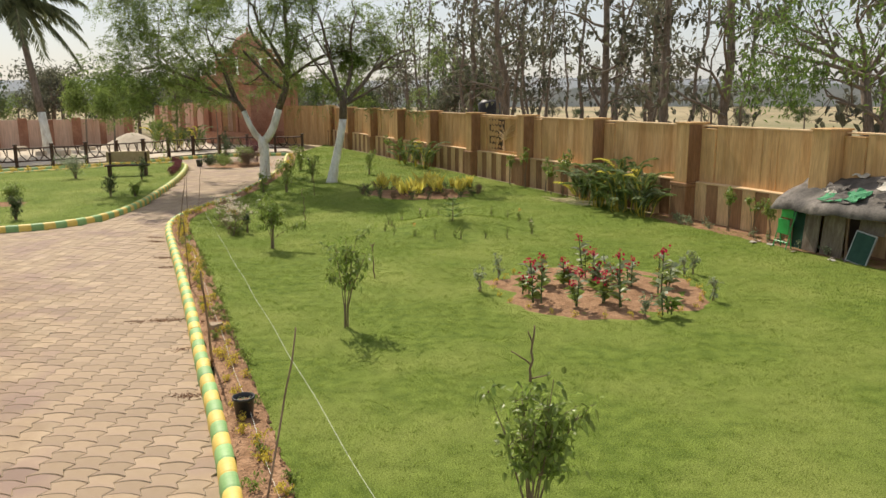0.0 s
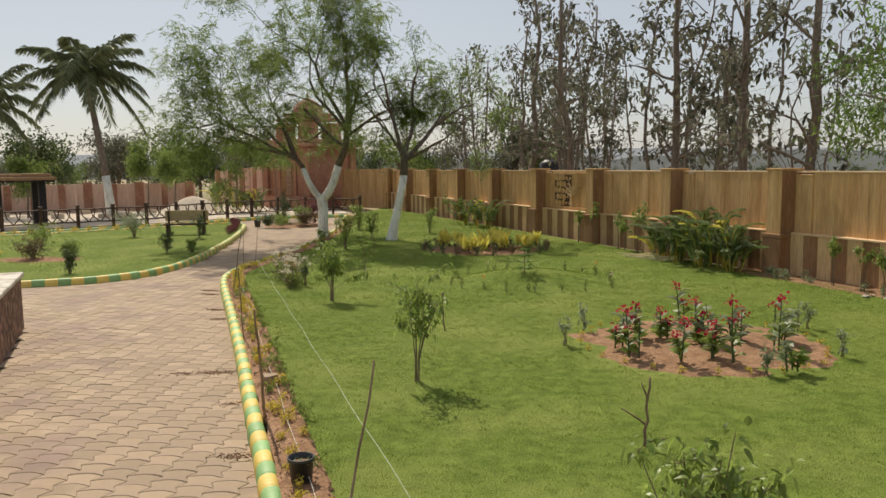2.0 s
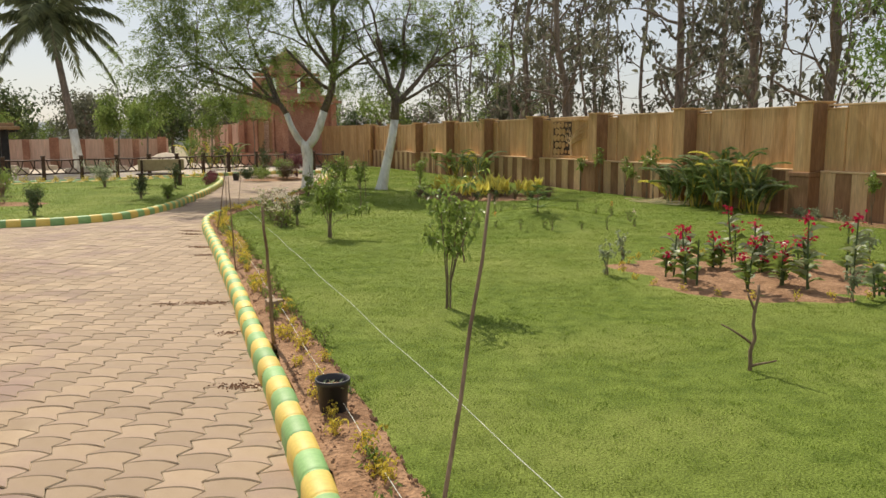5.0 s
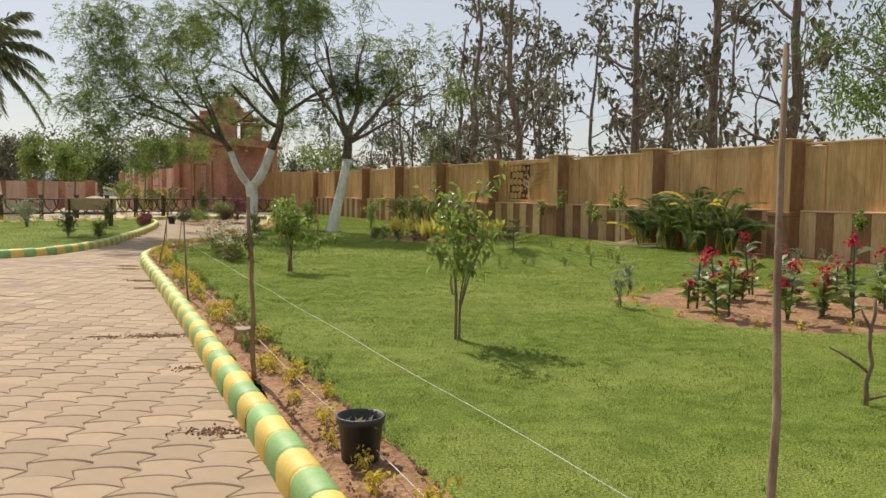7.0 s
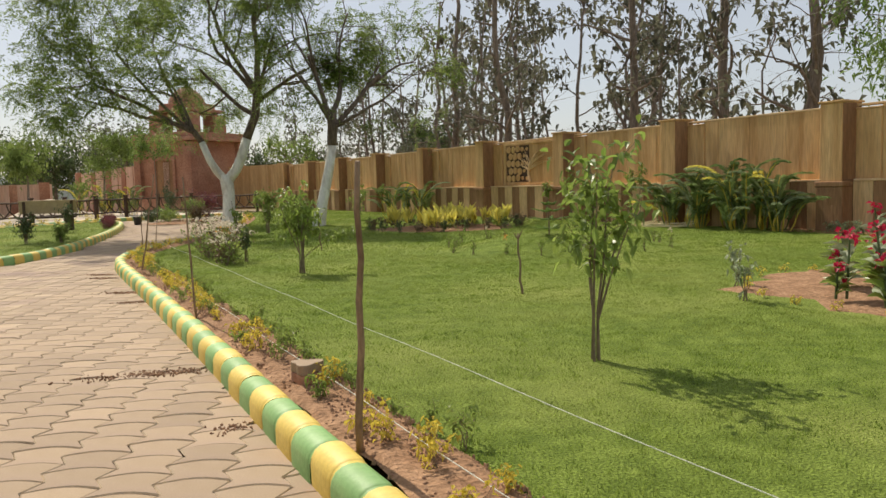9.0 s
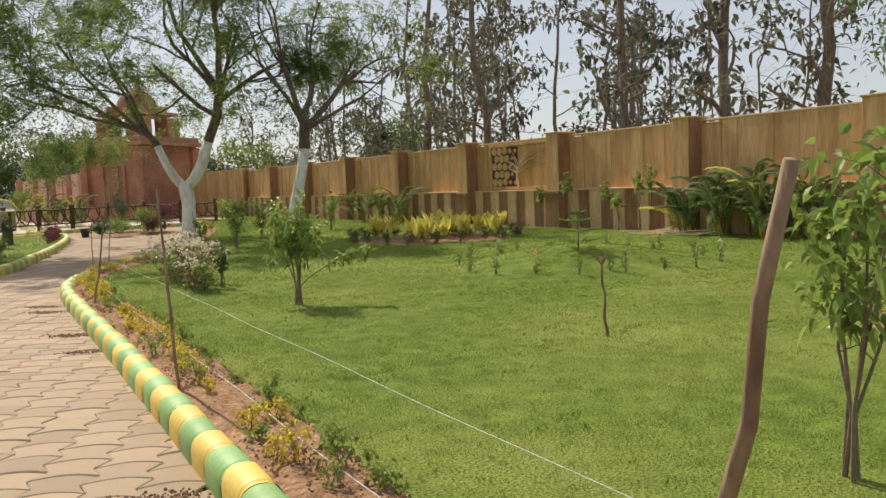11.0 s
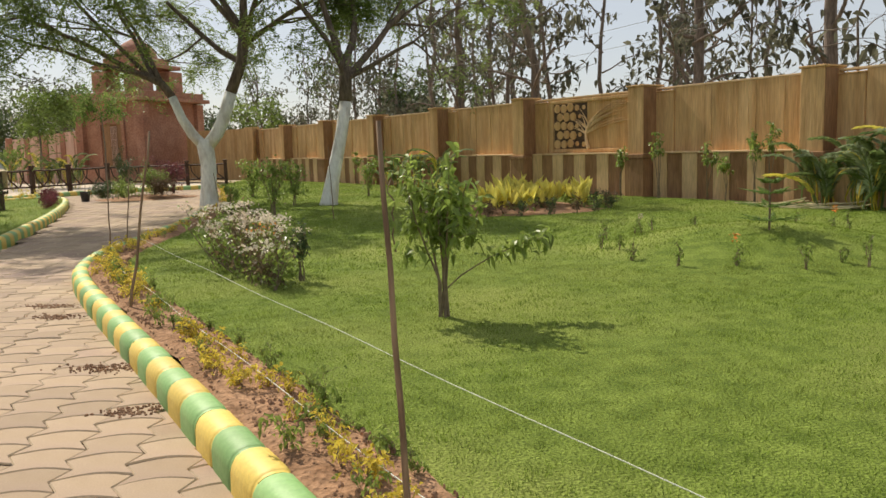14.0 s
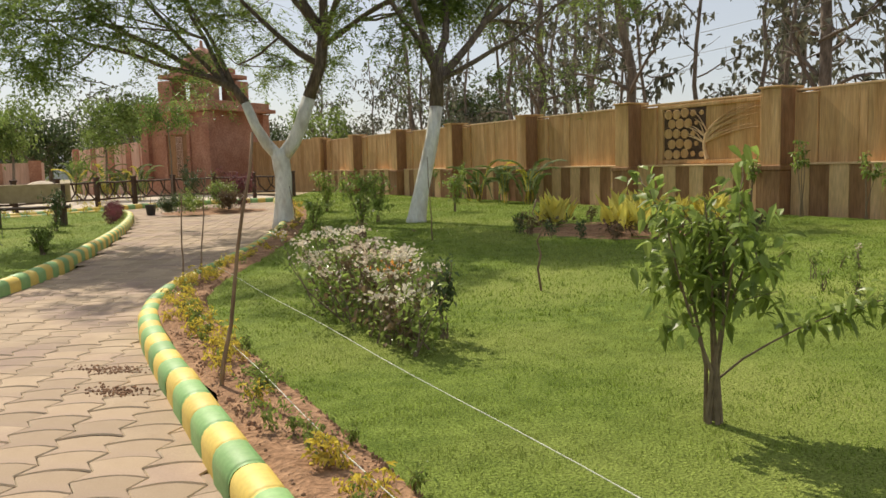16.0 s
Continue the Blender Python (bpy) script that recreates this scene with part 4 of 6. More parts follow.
def areca(x, y, h, n_fr, label, yellow=1):
    t = thing("areca_palm", label, "palm", at=(x, y, 0), group="areca palms by the wall")
    for i in range(n_fr):
        g, gs = Geo(), Geo()
        az = rng.uniform(0, 6.28)
        b = (rng.normal() * 0.14, rng.normal() * 0.14, rng.uniform(0.05, 0.35) * h * 0.5)
        pts = frond(g, b, az, h * rng.uniform(0.3, 0.95), h * rng.uniform(0.5, 1.35), 0.22, 24, 0.024)
        gs.tube([(b[0] * 0.7, b[1] * 0.7, 0)] + pts, [0.014] * 3 + [0.009] * 4 + [0.005] * 3, 4)
        fr = part("frond", g, M_LEAF_YELLOW if i < yellow else (M_LEAF_PALM if i % 3 else M_LEAF_GREY), t)
        part("stalk", gs, M_LEAF_GOLD if i % 2 else M_LEAF_PALM, fr)


for s, b, h in ((-1.08, -0.5, 1.05), (-1.2, -0.25, 1.3), (-1.32, -0.6, 1.15), (-1.45, -0.3, 1.4), (-1.55, -0.65, 1.1), (-1.66, -0.3, 1.35), (-1.78, -0.55, 1.1)):
    p = at_wall(s * BAY, b)
    areca(p.x, p.y, h, 17, "bushy areca palm with arching fronds against the wall", 1)
for s, b, h in ((1.75, -0.7, 1.3), (2.05, -0.6, 1.2), (2.4, -0.6, 1.1)):
    p = at_wall(s * BAY, b)
    areca(p.x, p.y, h, 12, "small areca palm clump in front of the wall", 1)
for s, b, h in ((-0.17, -0.3, 1.45), (-0.45, -0.2, 1.2), (-0.58, -0.3, 0.95), (-0.72, -0.25, 1.35), (-0.8, -0.3, 1.5), (0.1, -0.3, 1.15), (2.75, -0.3, 1.3), (-2.42, -0.2, 1.05), (-2.6, -0.2, 1.0), (-2.72, -0.2, 0.85), (-2.85, -0.2, 0.9), (3.2, -0.3, 1.2)):
    p = at_wall(s * BAY, b)
    shrub((p.x, p.y), h, 0.4, 3, 150, 0.085, "thin young tree with a small leafy head beside the wall", 0.7, group="thin saplings by the wall", clear=0.62, trunk_r=0.012, name="sapling", category="sapling", mat=M_LEAF_SHRUB)
for i in range(16):
    p = at_wall(rng.uniform(-3.4, -1.9) * BAY, rng.uniform(-0.5, -0.15))
    shrub((p.x, p.y), rng.uniform(0.12, 0.28), 0.25, 4, 60, 0.05, "small greyish plant at the foot of the wall", 0.1, group="plants at the wall foot", mat=M_LEAF_GREY, trunk_r=0.004, name="small_plant", category="plant")
ws = [at_wall(s, -0.55 + rng.normal() * 0.05) for s in np.linspace(-3.9 * BAY, -1.7 * BAY, 24)] + [at_wall(s, 0.30) for s in np.linspace(-1.7 * BAY, -3.9 * BAY, 12)]
tagged(sheet("soil_bed", [(p.x, p.y) for p in ws], 0.005, M_SOIL), "bare soil bed at the foot of the wall", "soil", kind="structure")

# pile of dry cut palm stalks
t = thing("stalk_pile", "heap of dry pale palm stalks lying on the lawn", "garden waste", at=(3.75, 24.9, 0.0), rz=-50)
for i in range(26):
    g = Geo()
    p0 = Vector((rng.uniform(-1.1, 0.4), rng.normal() * 0.22, 0.02 + 0.05 * rng.random()))
    q, _d = bent(p0, (1, rng.normal() * 0.12, 0.0), rng.uniform(0.5, 1.0), 5, 0.06)
    g.tube([(v.x, v.y, max(0.012, v.z)) for v in q], 0.010, 5)
    part("stalk", g, M_STRAW, t)

# ---------------------------------------------------------------- sticks, twine, pot, spare pavers
def stick(base, top, r, label, wob=0.03, forks=()):
    t = thing("stick", label, "stick", at=(base[0], base[1], 0), group="upright sticks")
    a, b = Vector((0, 0, -0.05)), Vector((top[0] - base[0], top[1] - base[1], top[2]))
    g = Geo()
    pts = [a.lerp(b, u) + (Vector((rng.normal(), rng.normal(), 0)) * wob if 0 < u < 1 else Vector()) for u in np.linspace(0, 1, 8)]
    g.tube(pts, list(np.linspace(r, r * 0.6, 8)), 7)
    part("shaft", g, M_STICK, t, smooth=True)
    for u, d, reach in forks:
        g = Geo()
        p = a.lerp(b, u)
        q, _d = bent(p, d, reach, 4, 0.10)
        g.tube(q, list(np.linspace(r * 0.7, r * 0.35, 5)), 5)
        part("twig", g, M_STICK, t, smooth=True)


stick((-1.36, 6.2), (-1.10, 6.72, 1.58), 0.010, "tall crooked dry stick standing in the soil strip", 0.010)
stick((-2.90, 10.46), (-2.86, 10.09, 1.24), 0.018, "stout bare pole standing in the soil strip", 0.006)
stick((-4.39, 14.26), (-4.45, 14.28, 1.27), 0.011, "upright dry stick beside the kerb", 0.006)
stick((-6.12, 18.75), (-5.86, 18.7, 1.40), 0.013, "leaning dry stick beside the kerb", 0.006)
stick((-7.38, 24.3), (-7.24, 24.3, 1.18), 0.010, "thin stick at the bend of the kerb", 0.006)
stick((-7.27, 22.94), (-7.25, 23.0, 1.02), 0.010, "thin stick at the bend of the kerb", 0.006)
stick((0.95, 9.75), (1.0, 9.79, 0.66), 0.017, "bare forked cutting standing on the lawn", 0.01, ((0.35, (-0.8, 0, 0.9), 0.28), (0.12, (0.9, 0, 0.3), 0.20), (0.7, (-0.4, 0.2, 0.7), 0.16)))
stick((-1.30, 14.95), (-1.33, 14.97, 0.62), 0.014, "bare Y-topped cutting standing on the lawn", 0.012, ((0.92, (-0.6, 0, 0.5), 0.07), (0.92, (0.4, 0, 0.7), 0.09)))
stick((-3.70, 21.5), (-3.74, 21.5, 0.85), 0.012, "thin bare cutting standing on the lawn", 0.03)
stick((-4.3, 26.6), (-4.35, 26.6, 1.3), 0.010, "thin prop stick near the trees", 0.006)
stick((-6.75, 30.6), (-6.95, 31.4, 0.8), 0.012, "prop stick leaning by the tree", 0.006)


def twine(a, b, sag, label):
    t = thing("twine", label, "string")
    g = Geo()
    pts = [Vector(a).lerp(Vector(b), u) + Vector((0.01 * math.sin(u * 40), 0, -sag * 4 * u * (1 - u))) for u in np.linspace(0, 1, 40)]
    g.tube(pts, 0.0021, 4)
    part("string", g, M_TWINE, t)


twine((-6.97, 23.3, 0.12), (-0.22, 6.0, 0.12), 0.005, "white nylon twine stretched low over the lawn")
twine((-7.2, 22.1, 0.10), (-0.96, 6.0, 0.08), 0.005, "white nylon twine along the lawn edge")

t = thing("plant_pot", "black plastic nursery pot with soil on the soil strip", "pot", at=(-2.08, 8.77, -0.03))
g = Geo()
g.lathe([(0.0, 0.0), (0.083, 0.0), (0.087, 0.02), (0.104, 0.215), (0.114, 0.217), (0.116, 0.25), (0.108, 0.252), (0.100, 0.205), (0.094, 0.19)], (0, 0, 0.01), 24)
part("pot", g, M_BLACKPOT, t, smooth=True)
g = Geo().lathe([(0.0, 0.205), (0.05, 0.21), (0.097, 0.195)], (0, 0, 0.01), 18)
part("soil", g, M_SOIL, t)
g = Geo()
leaves(g, np.array([[0, 0, 0.21]]) + rng.normal(size=(16, 3)) * np.array([0.04, 0.04, 0.01]), rand_dirs(16, 0.7), 0.05, 0.02)
part("sprout", g, M_LEAF_GREY, t)
br = thing("paver_block", "two spare concrete pavers stacked on the soil", "paver", at=(-3.22, 11.68, 0.02), rz=25)
for z0, z1, mb in ((0.0, 0.058, M_BRICK), (0.060, 0.118, M_PAVER)):
    wav = [((0.085 + 0.022 * math.cos(3 * a)) * math.cos(a), (0.085 + 0.022 * math.cos(3 * a)) * math.sin(a)) for a in [2 * math.pi * q / 24 for q in range(24)]]
    gg = Geo().add([(x, y, z) for z in (z0, z1) for x, y in wav], [tuple(reversed(range(24))), tuple(range(24, 48))] + [(q, (q + 1) % 24, 24 + (q + 1) % 24, 24 + q) for q in range(24)])
    part("paver", gg, mb, br, bevel=0.005)

# golden seedlings along the soil strip
line = offset(kr, 0.36)
protos = []
for i, p in enumerate(line):
    if p.y < 6.4 or p.y > 44:
        continue
    near_turn = p.y > 14.5
    for j in range(1 if p.y > 25 else 3 if near_turn else 2):
        if rng.random() < (0.25 if near_turn else 0.5):
            continue
        q = p + Vector((rng.uniform(-0.11, 0.13), rng.uniform(-0.12, 0.12), 0))
        if len(protos) < 9:
            protos.append(shrub((q.x, q.y), rng.uniform(0.08, 0.16), 0.20, 4, 75, 0.034, "low golden-leaved seedling planted in the soil strip", 0.1, mat=(M_LEAF_GOLD if len(protos) % 3 else M_LEAF_SHRUB), group="golden seedlings in the strip", trunk_r=0.003, name="seedling", category="plant"))
        else:
            k = int(rng.integers(0, 9))
            copy_thing(protos[k], pose(q.x, q.y, 0.01, 0, 0, rng.uniform(0, 360)) @ Matrix.Scale(rng.uniform(0.6, 1.15), 4))
line2 = offset(kr, strip_w + 0.02)
for i, p in enumerate(line2):
    if 6.4 < p.y < 20 and rng.random() < 0.5:
        copy_thing(protos[3 * int(rng.integers(0, 3))], pose(p.x + rng.normal() * 0.04, p.y, 0.0, 0, 0, rng.uniform(0, 360)) @ Matrix.Scale(rng.uniform(0.6, 1.1), 4))
# clods of soil spilled through the kerb
for x, y, wide in ((-4.36, 12.74, 0.24), (-2.95, 9.68, 0.11), (-6.85, 19.3, 0.12), (-7.05, 19.85, 0.14), (-5.98, 17.45, 0.13), (-5.62, 16.5, 0.09), (-3.6, 11.35, 0.05)):
    t = thing("soil_clods", "small heap of dark soil crumbs on the pavers", "soil", at=(x, y, PATH_Z), rz=rng.uniform(-25, 10), kind="stuff")
    g = Geo()
    for i in range(int(1500 * wide)):
        c = Vector((rng.normal() * wide, rng.normal() * 0.05, 0.002))
        r = rng.uniform(0.003, 0.010)
        g.lathe([(0.001, r * 1.1), (r * 0.8, r * 0.7), (r, 0), (r * 0.7, -0.005)], c, 5)
    part("clod", g, M_CLOD, t)

# crumbs and clods over the planting strip
t = thing("soil_clods", "loose crumbs and clods of reddish soil over the planting strip", "soil", kind="stuff")
g = Geo()
walk_line = [p for p in kr if 6.5 < p.y < 24]
for i in range(6500):
    k = int(rng.integers(1, len(walk_line) - 1))
    d = (walk_line[k + 1] - walk_line[k - 1]).normalized()
    c = walk_line[k] + Vector((d.y, -d.x, 0)) * rng.uniform(0.19, strip_w + 0.03) + d * rng.uniform(-0.15, 0.15)
    q = rng.uniform(0.004, 0.011) if rng.random() < 0.8 else rng.uniform(0.010, 0.017)
    h = q * rng.uniform(0.6, 1.1)
    ang = rng.uniform(0, 6.28)
    rim = [(c.x + math.cos(ang + 1.257 * m) * q * rng.uniform(0.7, 1.2), c.y + math.sin(ang + 1.257 * m) * q * rng.uniform(0.7, 1.2), 0.006) for m in range(5)]
    mid = [(c.x + (x - c.x) * 0.6, c.y + (y - c.y) * 0.6, 0.016 + h * rng.uniform(0.4, 0.8)) for x, y, _z in rim]
    g.add(rim + mid + [(c.x, c.y, 0.016 + h)], [(m, (m + 1) % 5, 5 + (m + 1) % 5, 5 + m) for m in range(5)] + [(5 + m, 5 + (m + 1) % 5, 10) for m in range(5)])
part("clod", g, M_CLOD, t)

# ---------------------------------------------------------------- shed by the wall
sh = thing("shed", "low makeshift shed of boards under a weathered tarp roof", "shed", at=(8.15, 17.15, 0), rz=-66.5)
# local x runs towards the camera along the wall, local y away from the lawn
def tilt_board(a, b, h, th, mat, name, label=""):
    a, b = Vector(a), Vector(b)
    d = (b - a).normalized()
    n = Vector((-d.y, d.x, 0)) * th
    v = [a, b, b + n, a + n]
    lean = Vector((0, 0.06, 0))
    g = Geo().add([tuple(p) for p in v] + [tuple(p + lean + Vector((rng.normal() * 0.02, 0, h + rng.normal() * 0.03))) for p in v],
                  [(3, 2, 1, 0), (4, 5, 6, 7), (0, 1, 5, 4), (1, 2, 6, 5), (2, 3, 7, 6), (3, 0, 4, 7)])
    return part(name, g, mat, sh, label, bevel=0.006)


tilt_board((-0.52, -0.55, 0), (-0.12, -0.58, 0), 0.80, 0.03, M_SACK, "board", "weathered grey board")
tilt_board((-0.06, -0.55, 0), (0.50, -0.60, 0), 0.86, 0.03, M_SACK, "board", "weathered grey board")
tilt_board((-0.85, -0.50, 0), (-0.52, -0.54, 0), 0.78, 0.03, M_DKBOARD, "board", "dark green board")
tilt_board((0.5, -0.50, 0), (0.55, 0.2, 0), 0.95, 0.03, M_BLACK, "board")
tilt_board((-0.9, 0.5, 0), (1.6, 0.5, 0), 1.45, 0.03, M_BLACK, "board")
tilt_board((-0.9, -0.5, 0), (-0.88, 0.5, 0), 0.9, 0.03, M_SACK, "board")
tilt_board((0.75, -0.50, 0.55), (1.3, -0.48, 0.55), 0.24, 0.02, M_SACK, "board", "tan lintel board")
g = Geo()
for x in (-0.85, 0.52, 1.55):
    for y in (-0.5, 0.45):
        g.tube([(x, y, -0.05), (x, y, 1.0 if y < 0 else 1.5)], 0.03, 6)
part("post", g, M_STICK, sh)
g, NX, NY = Geo(), 18, 10
for j in range(NY + 1):
    for i in range(NX + 1):
        u, v = i / NX, j / NY
        g.v.append((-1.15 + 2.95 * u + rng.normal() * 0.01, -0.85 + 1.5 * v + 0.05 * math.sin(u * 9), 0.92 + 0.72 * v - 0.12 * (v < 0.02) + 0.015 * math.sin(u * 14 + v * 7) + rng.normal() * 0.014 + 0.12 * u))
g.f = [(j * (NX + 1) + i, j * (NX + 1) + i + 1, (j + 1) * (NX + 1) + i + 1, (j + 1) * (NX + 1) + i) for j in range(NY) for i in range(NX)]
roof = part("roof", g, M_TARP, sh, "crumpled grey tarp roof", smooth=True)
so = roof.modifiers.new("thick", 'SOLIDIFY')
so.thickness = 0.012
for i in range(16):
    g = Geo()
    cx, cy = rng.uniform(-0.9, 1.5), rng.uniform(-0.7, 0.5)
    cz = 0.97 + 0.48 * (cy + 0.85) + 0.12 * (cx + 1.15) / 2.95
    n = 5
    sx, sy = rng.uniform(0.12, 0.3), rng.uniform(0.1, 0.2)
    for jj in range(n):
        for ii in range(n):
            g.v.append((cx + (ii / 4 - 0.5) * 2 * sx + rng.normal() * 0.02, cy + (jj / 4 - 0.5) * 2 * sy + rng.normal() * 0.02, cz + 0.48 * (jj / 4 - 0.5) * 2 * sy + abs(rng.normal()) * 0.035))
    g.f = [(b * n + a, b * n + a + 1, (b + 1) * n + a + 1, (b + 1) * n + a) for b in range(n - 1) for a in range(n - 1)]
    o = part("rag", g, M_NETGREEN if i in (3, 7, 9) else (M_CAP if i % 4 == 1 else M_TARP), sh, "crumpled green netting" if i in (3, 7, 9) else "")
    o.modifiers.new("thick", 'SOLIDIFY').thickness = 0.012


def folding_chair(at, rz):
    t = thing("folding_chair", "bright green folding chair leaning against the shed", "chair", at=at, rz=rz)
    def legs(name, pts):
        part(name, Geo().tube(pts, 0.012, 6), M_CHAIRGREEN, t)
    for x in (-0.2, 0.2):
        legs("leg", [(x, -0.22, 0), (x, -0.02, 0.80)])
        legs("leg", [(x * 0.8, -0.05, 0), (x * 0.8, -0.12, 0.48)])
    legs("crossbar", [(-0.2, -0.19, 0.14), (0.2, -0.19, 0.14)])
    g = Geo().box((-0.17, -0.16, 0.30), (0.17, -0.13, 0.62), Matrix.Translation((0, 0, 0)))
    part("seat", g, M_CHAIRGREEN, t, bevel=0.012)
    g = Geo().box((-0.18, -0.08, 0.64), (0.18, -0.05, 0.84))
    part("backrest", g, M_CHAIRGREEN, t, bevel=0.012)


p = sh.matrix_world @ Vector((-0.80, -0.62, 0))
folding_chair((p.x, p.y, 0), -66.5 - 8)
t = thing("notice_board", "dark green framed board leaning on the shed front", "board", at=tuple(sh.matrix_world @ Vector((0.95, -0.75, 0))), rz=-66.5)
m = pose(0, 0, 0, -14, 8, 0)
part("sheet", Geo().box((-0.2, -0.01, 0.02), (0.22, 0.01, 0.6), m), M_DKBOARD, t)
for a, b in (((-0.22, -0.015, 0.0), (0.24, 0.015, 0.02)), ((-0.22, -0.015, 0.6), (0.24, 0.015, 0.62)), ((-0.22, -0.015, 0.02), (-0.2, 0.015, 0.6)), ((0.22, -0.015, 0.02), (0.24, 0.015, 0.6))):
    part("rail", Geo().box(a, b, m), M_ALU, t)
for i in range(9):
    q = sh.matrix_world @ Vector((rng.uniform(-1.6, 1.2), rng.uniform(-1.0, -0.7), 0))
    t = thing("litter", "scrap of pale rag lying on the grass", "litter", at=(q.x, q.y, 0.0), rz=rng.uniform(0, 360), group="litter by the shed")
    g = Geo()
    for jj in range(4):
        for ii in range(4):
            g.v.append(((ii / 3 - 0.5) * 0.16, (jj / 3 - 0.5) * 0.1, 0.015 + abs(rng.normal()) * 0.015))
    g.f = [(b * 4 + a, b * 4 + a + 1, (b + 1) * 4 + a + 1, (b + 1) * 4 + a) for b in range(3) for a in range(3)]
    part("rag", g, M_CAP if i % 2 else M_SACK, t)

# tree beyond the wall with bright leaves, overhanging the shed
t = thing("tree", "leafy bright green tree leaning over the wall", "tree", at=(12.2, 24.0, -0.9))
g, tips = Geo(), []
g.tube([(0.25, 0, 0), (0.15, 0, 1.5), (-0.05, 0, 2.9), (-0.35, 0, 4.5)], [0.20, 0.17, 0.15, 0.13], 9)
for d, l in (((-1, -0.3, 0.45), 2.6), ((-1, 0.2, 0.3), 2.9), ((-0.5, -0.6, 0.9), 2.2), ((0.4, -0.2, 1), 2.2), ((-1, 0.3, 0.8), 2.4), ((0.9, -0.6, 0.6), 1.9), ((-1, -0.6, 0.15), 2.7)):
    grow(g, tips, (-0.3, 0, 4.2 + rng.random() * 0.5), d, l * 0.8, 0.075, 4, 0.15, 0.0, (2, 3), 0.62, 0.68)
part("trunk", g, M_BARK2, t, smooth=True)
g = Geo()
tp = np.array(tips)
at = np.repeat(tp, 4, 0) + rng.normal(size=(len(tp) * 4, 3)) * 0.22
leaves(g, at, rand_dirs(len(at), -0.5), rng.uniform(0.12, 0.2, len(at)), 0.055, droop=0.3)
part("crown", g, M_LEAF_BRIGHT, t)

# ---------------------------------------------------------------- lawn island
LI = [((-11.5, 21.85), 0.62, 0.5, M_LEAF_DARK, "small dark round bush on a short stem"), ((-11.0, 26.7), 0.7, 0.55, M_LEAF_DARK, "dark bushy topiary shrub on the lawn island"),
      ((-10.2, 26.7), 0.42, 0.45, M_LEAF_SHRUB, "low loose shrub near the kerb"), ((-14.8, 32.4), 0.75, 1.2, M_LEAF_GREY, "pale spreading shrub at the lawn back"),
      ((-11.9, 31.7), 0.9, 0.5, M_LEAF_DARK, "dark spiky shrub beside the bench"), ((-14.3, 24.8), 0.5, 1.0, M_LEAF_BROWN, "dull low shrub in a soil bed"),
      ((-13.6, 25.6), 0.45, 0.9, M_LEAF_SHRUB, "low shrub in a soil bed"), ((-15.2, 24.0), 0.8, 0.9, M_LEAF_GOLD, "golden rounded shrub on the island"), ((-16.0, 28.0), 0.8, 1.0, M_LEAF_SHRUB, "green shrub behind the bed")]
for xy, h, w, mm, lb in LI:
    shrub(xy, h, w, 9, int(900 * w + 150), 0.06, lb, 0.15, mat=mm, group="lawn island shrubs", clear=0.12)
for xy, h, w in (((-9.75, 15.6), 0.95, 1.0), ((-9.2, 14.4), 0.9, 1.0), ((-8.6, 13.2), 0.9, 1.0), ((-10.6, 16.6), 0.7, 0.9)):
    shrub(xy, h, w, 9, 900, 0.06, "dark green hedge shrub behind the stone parapet", 0.1, mat=M_LEAF_DARK, group="hedge behind the parapet")
tagged(sheet("lawn", [(-9.4, 15.7), (-6.4, 9.5), (-4.4, 5.4), (-14, 6), (-16, 16), (-12, 17.5)], -0.01, M_LAWN), "green lawn behind the stone parapet", "lawn", kind="structure")
b2 = disc("soil_bed", -14.2, 24.9, 1.5, 0.8, 0.05, M_SOIL)
tagged(b2, "small soil bed on the lawn island", "soil", kind="structure")
# purple edging inside the tip of the island
for i, p in enumerate(offset(kl, -0.4)):
    if 33.5 < p.y < 40.5 and p.x > -13.4:
        shrub((p.x, p.y), 0.28, 0.4, 5, 120, 0.05, "low purple-leaved edging plant", 0.05, mat=M_LEAF_PURPLE, group="purple edging plants", trunk_r=0.004, name="small_plant", category="plant")
for i, p in enumerate(offset(kl, -0.45)):
    if p.x < -13.4 and p.y > 30 and i % 2:
        shrub((p.x, p.y), 0.25, 0.5, 4, 90, 0.06, "low golden edging plant", 0.05, mat=M_LEAF_GOLD, group="golden edging plants", trunk_r=0.004, name="small_plant", category="plant")


def bench(at, rz):
    t = thing("bench", "tan painted park bench facing the path", "bench", at=at, rz=rz)
    part("seat", Geo().box((-0.85, -0.25, 0.40), (0.85, 0.22, 0.46)), M_DARKWOOD, t, bevel=0.01)
    part("backrest", Geo().box((-0.85, 0.24, 0.55), (0.85, 0.30, 0.98)), M_BENCH, t, bevel=0.015)
    for x in (-0.7, 0.7):
        part("leg", Geo().box((x - 0.05, -0.22, -0.02), (x + 0.05, 0.2, 0.40)), M_DARKWOOD, t, bevel=0.01)
        part("support", Geo().box((x - 0.04, 0.18, 0.40), (x + 0.04, 0.24, 0.95)), M_DARKWOOD, t)


bench((-13.1, 33.4, 0), 12)

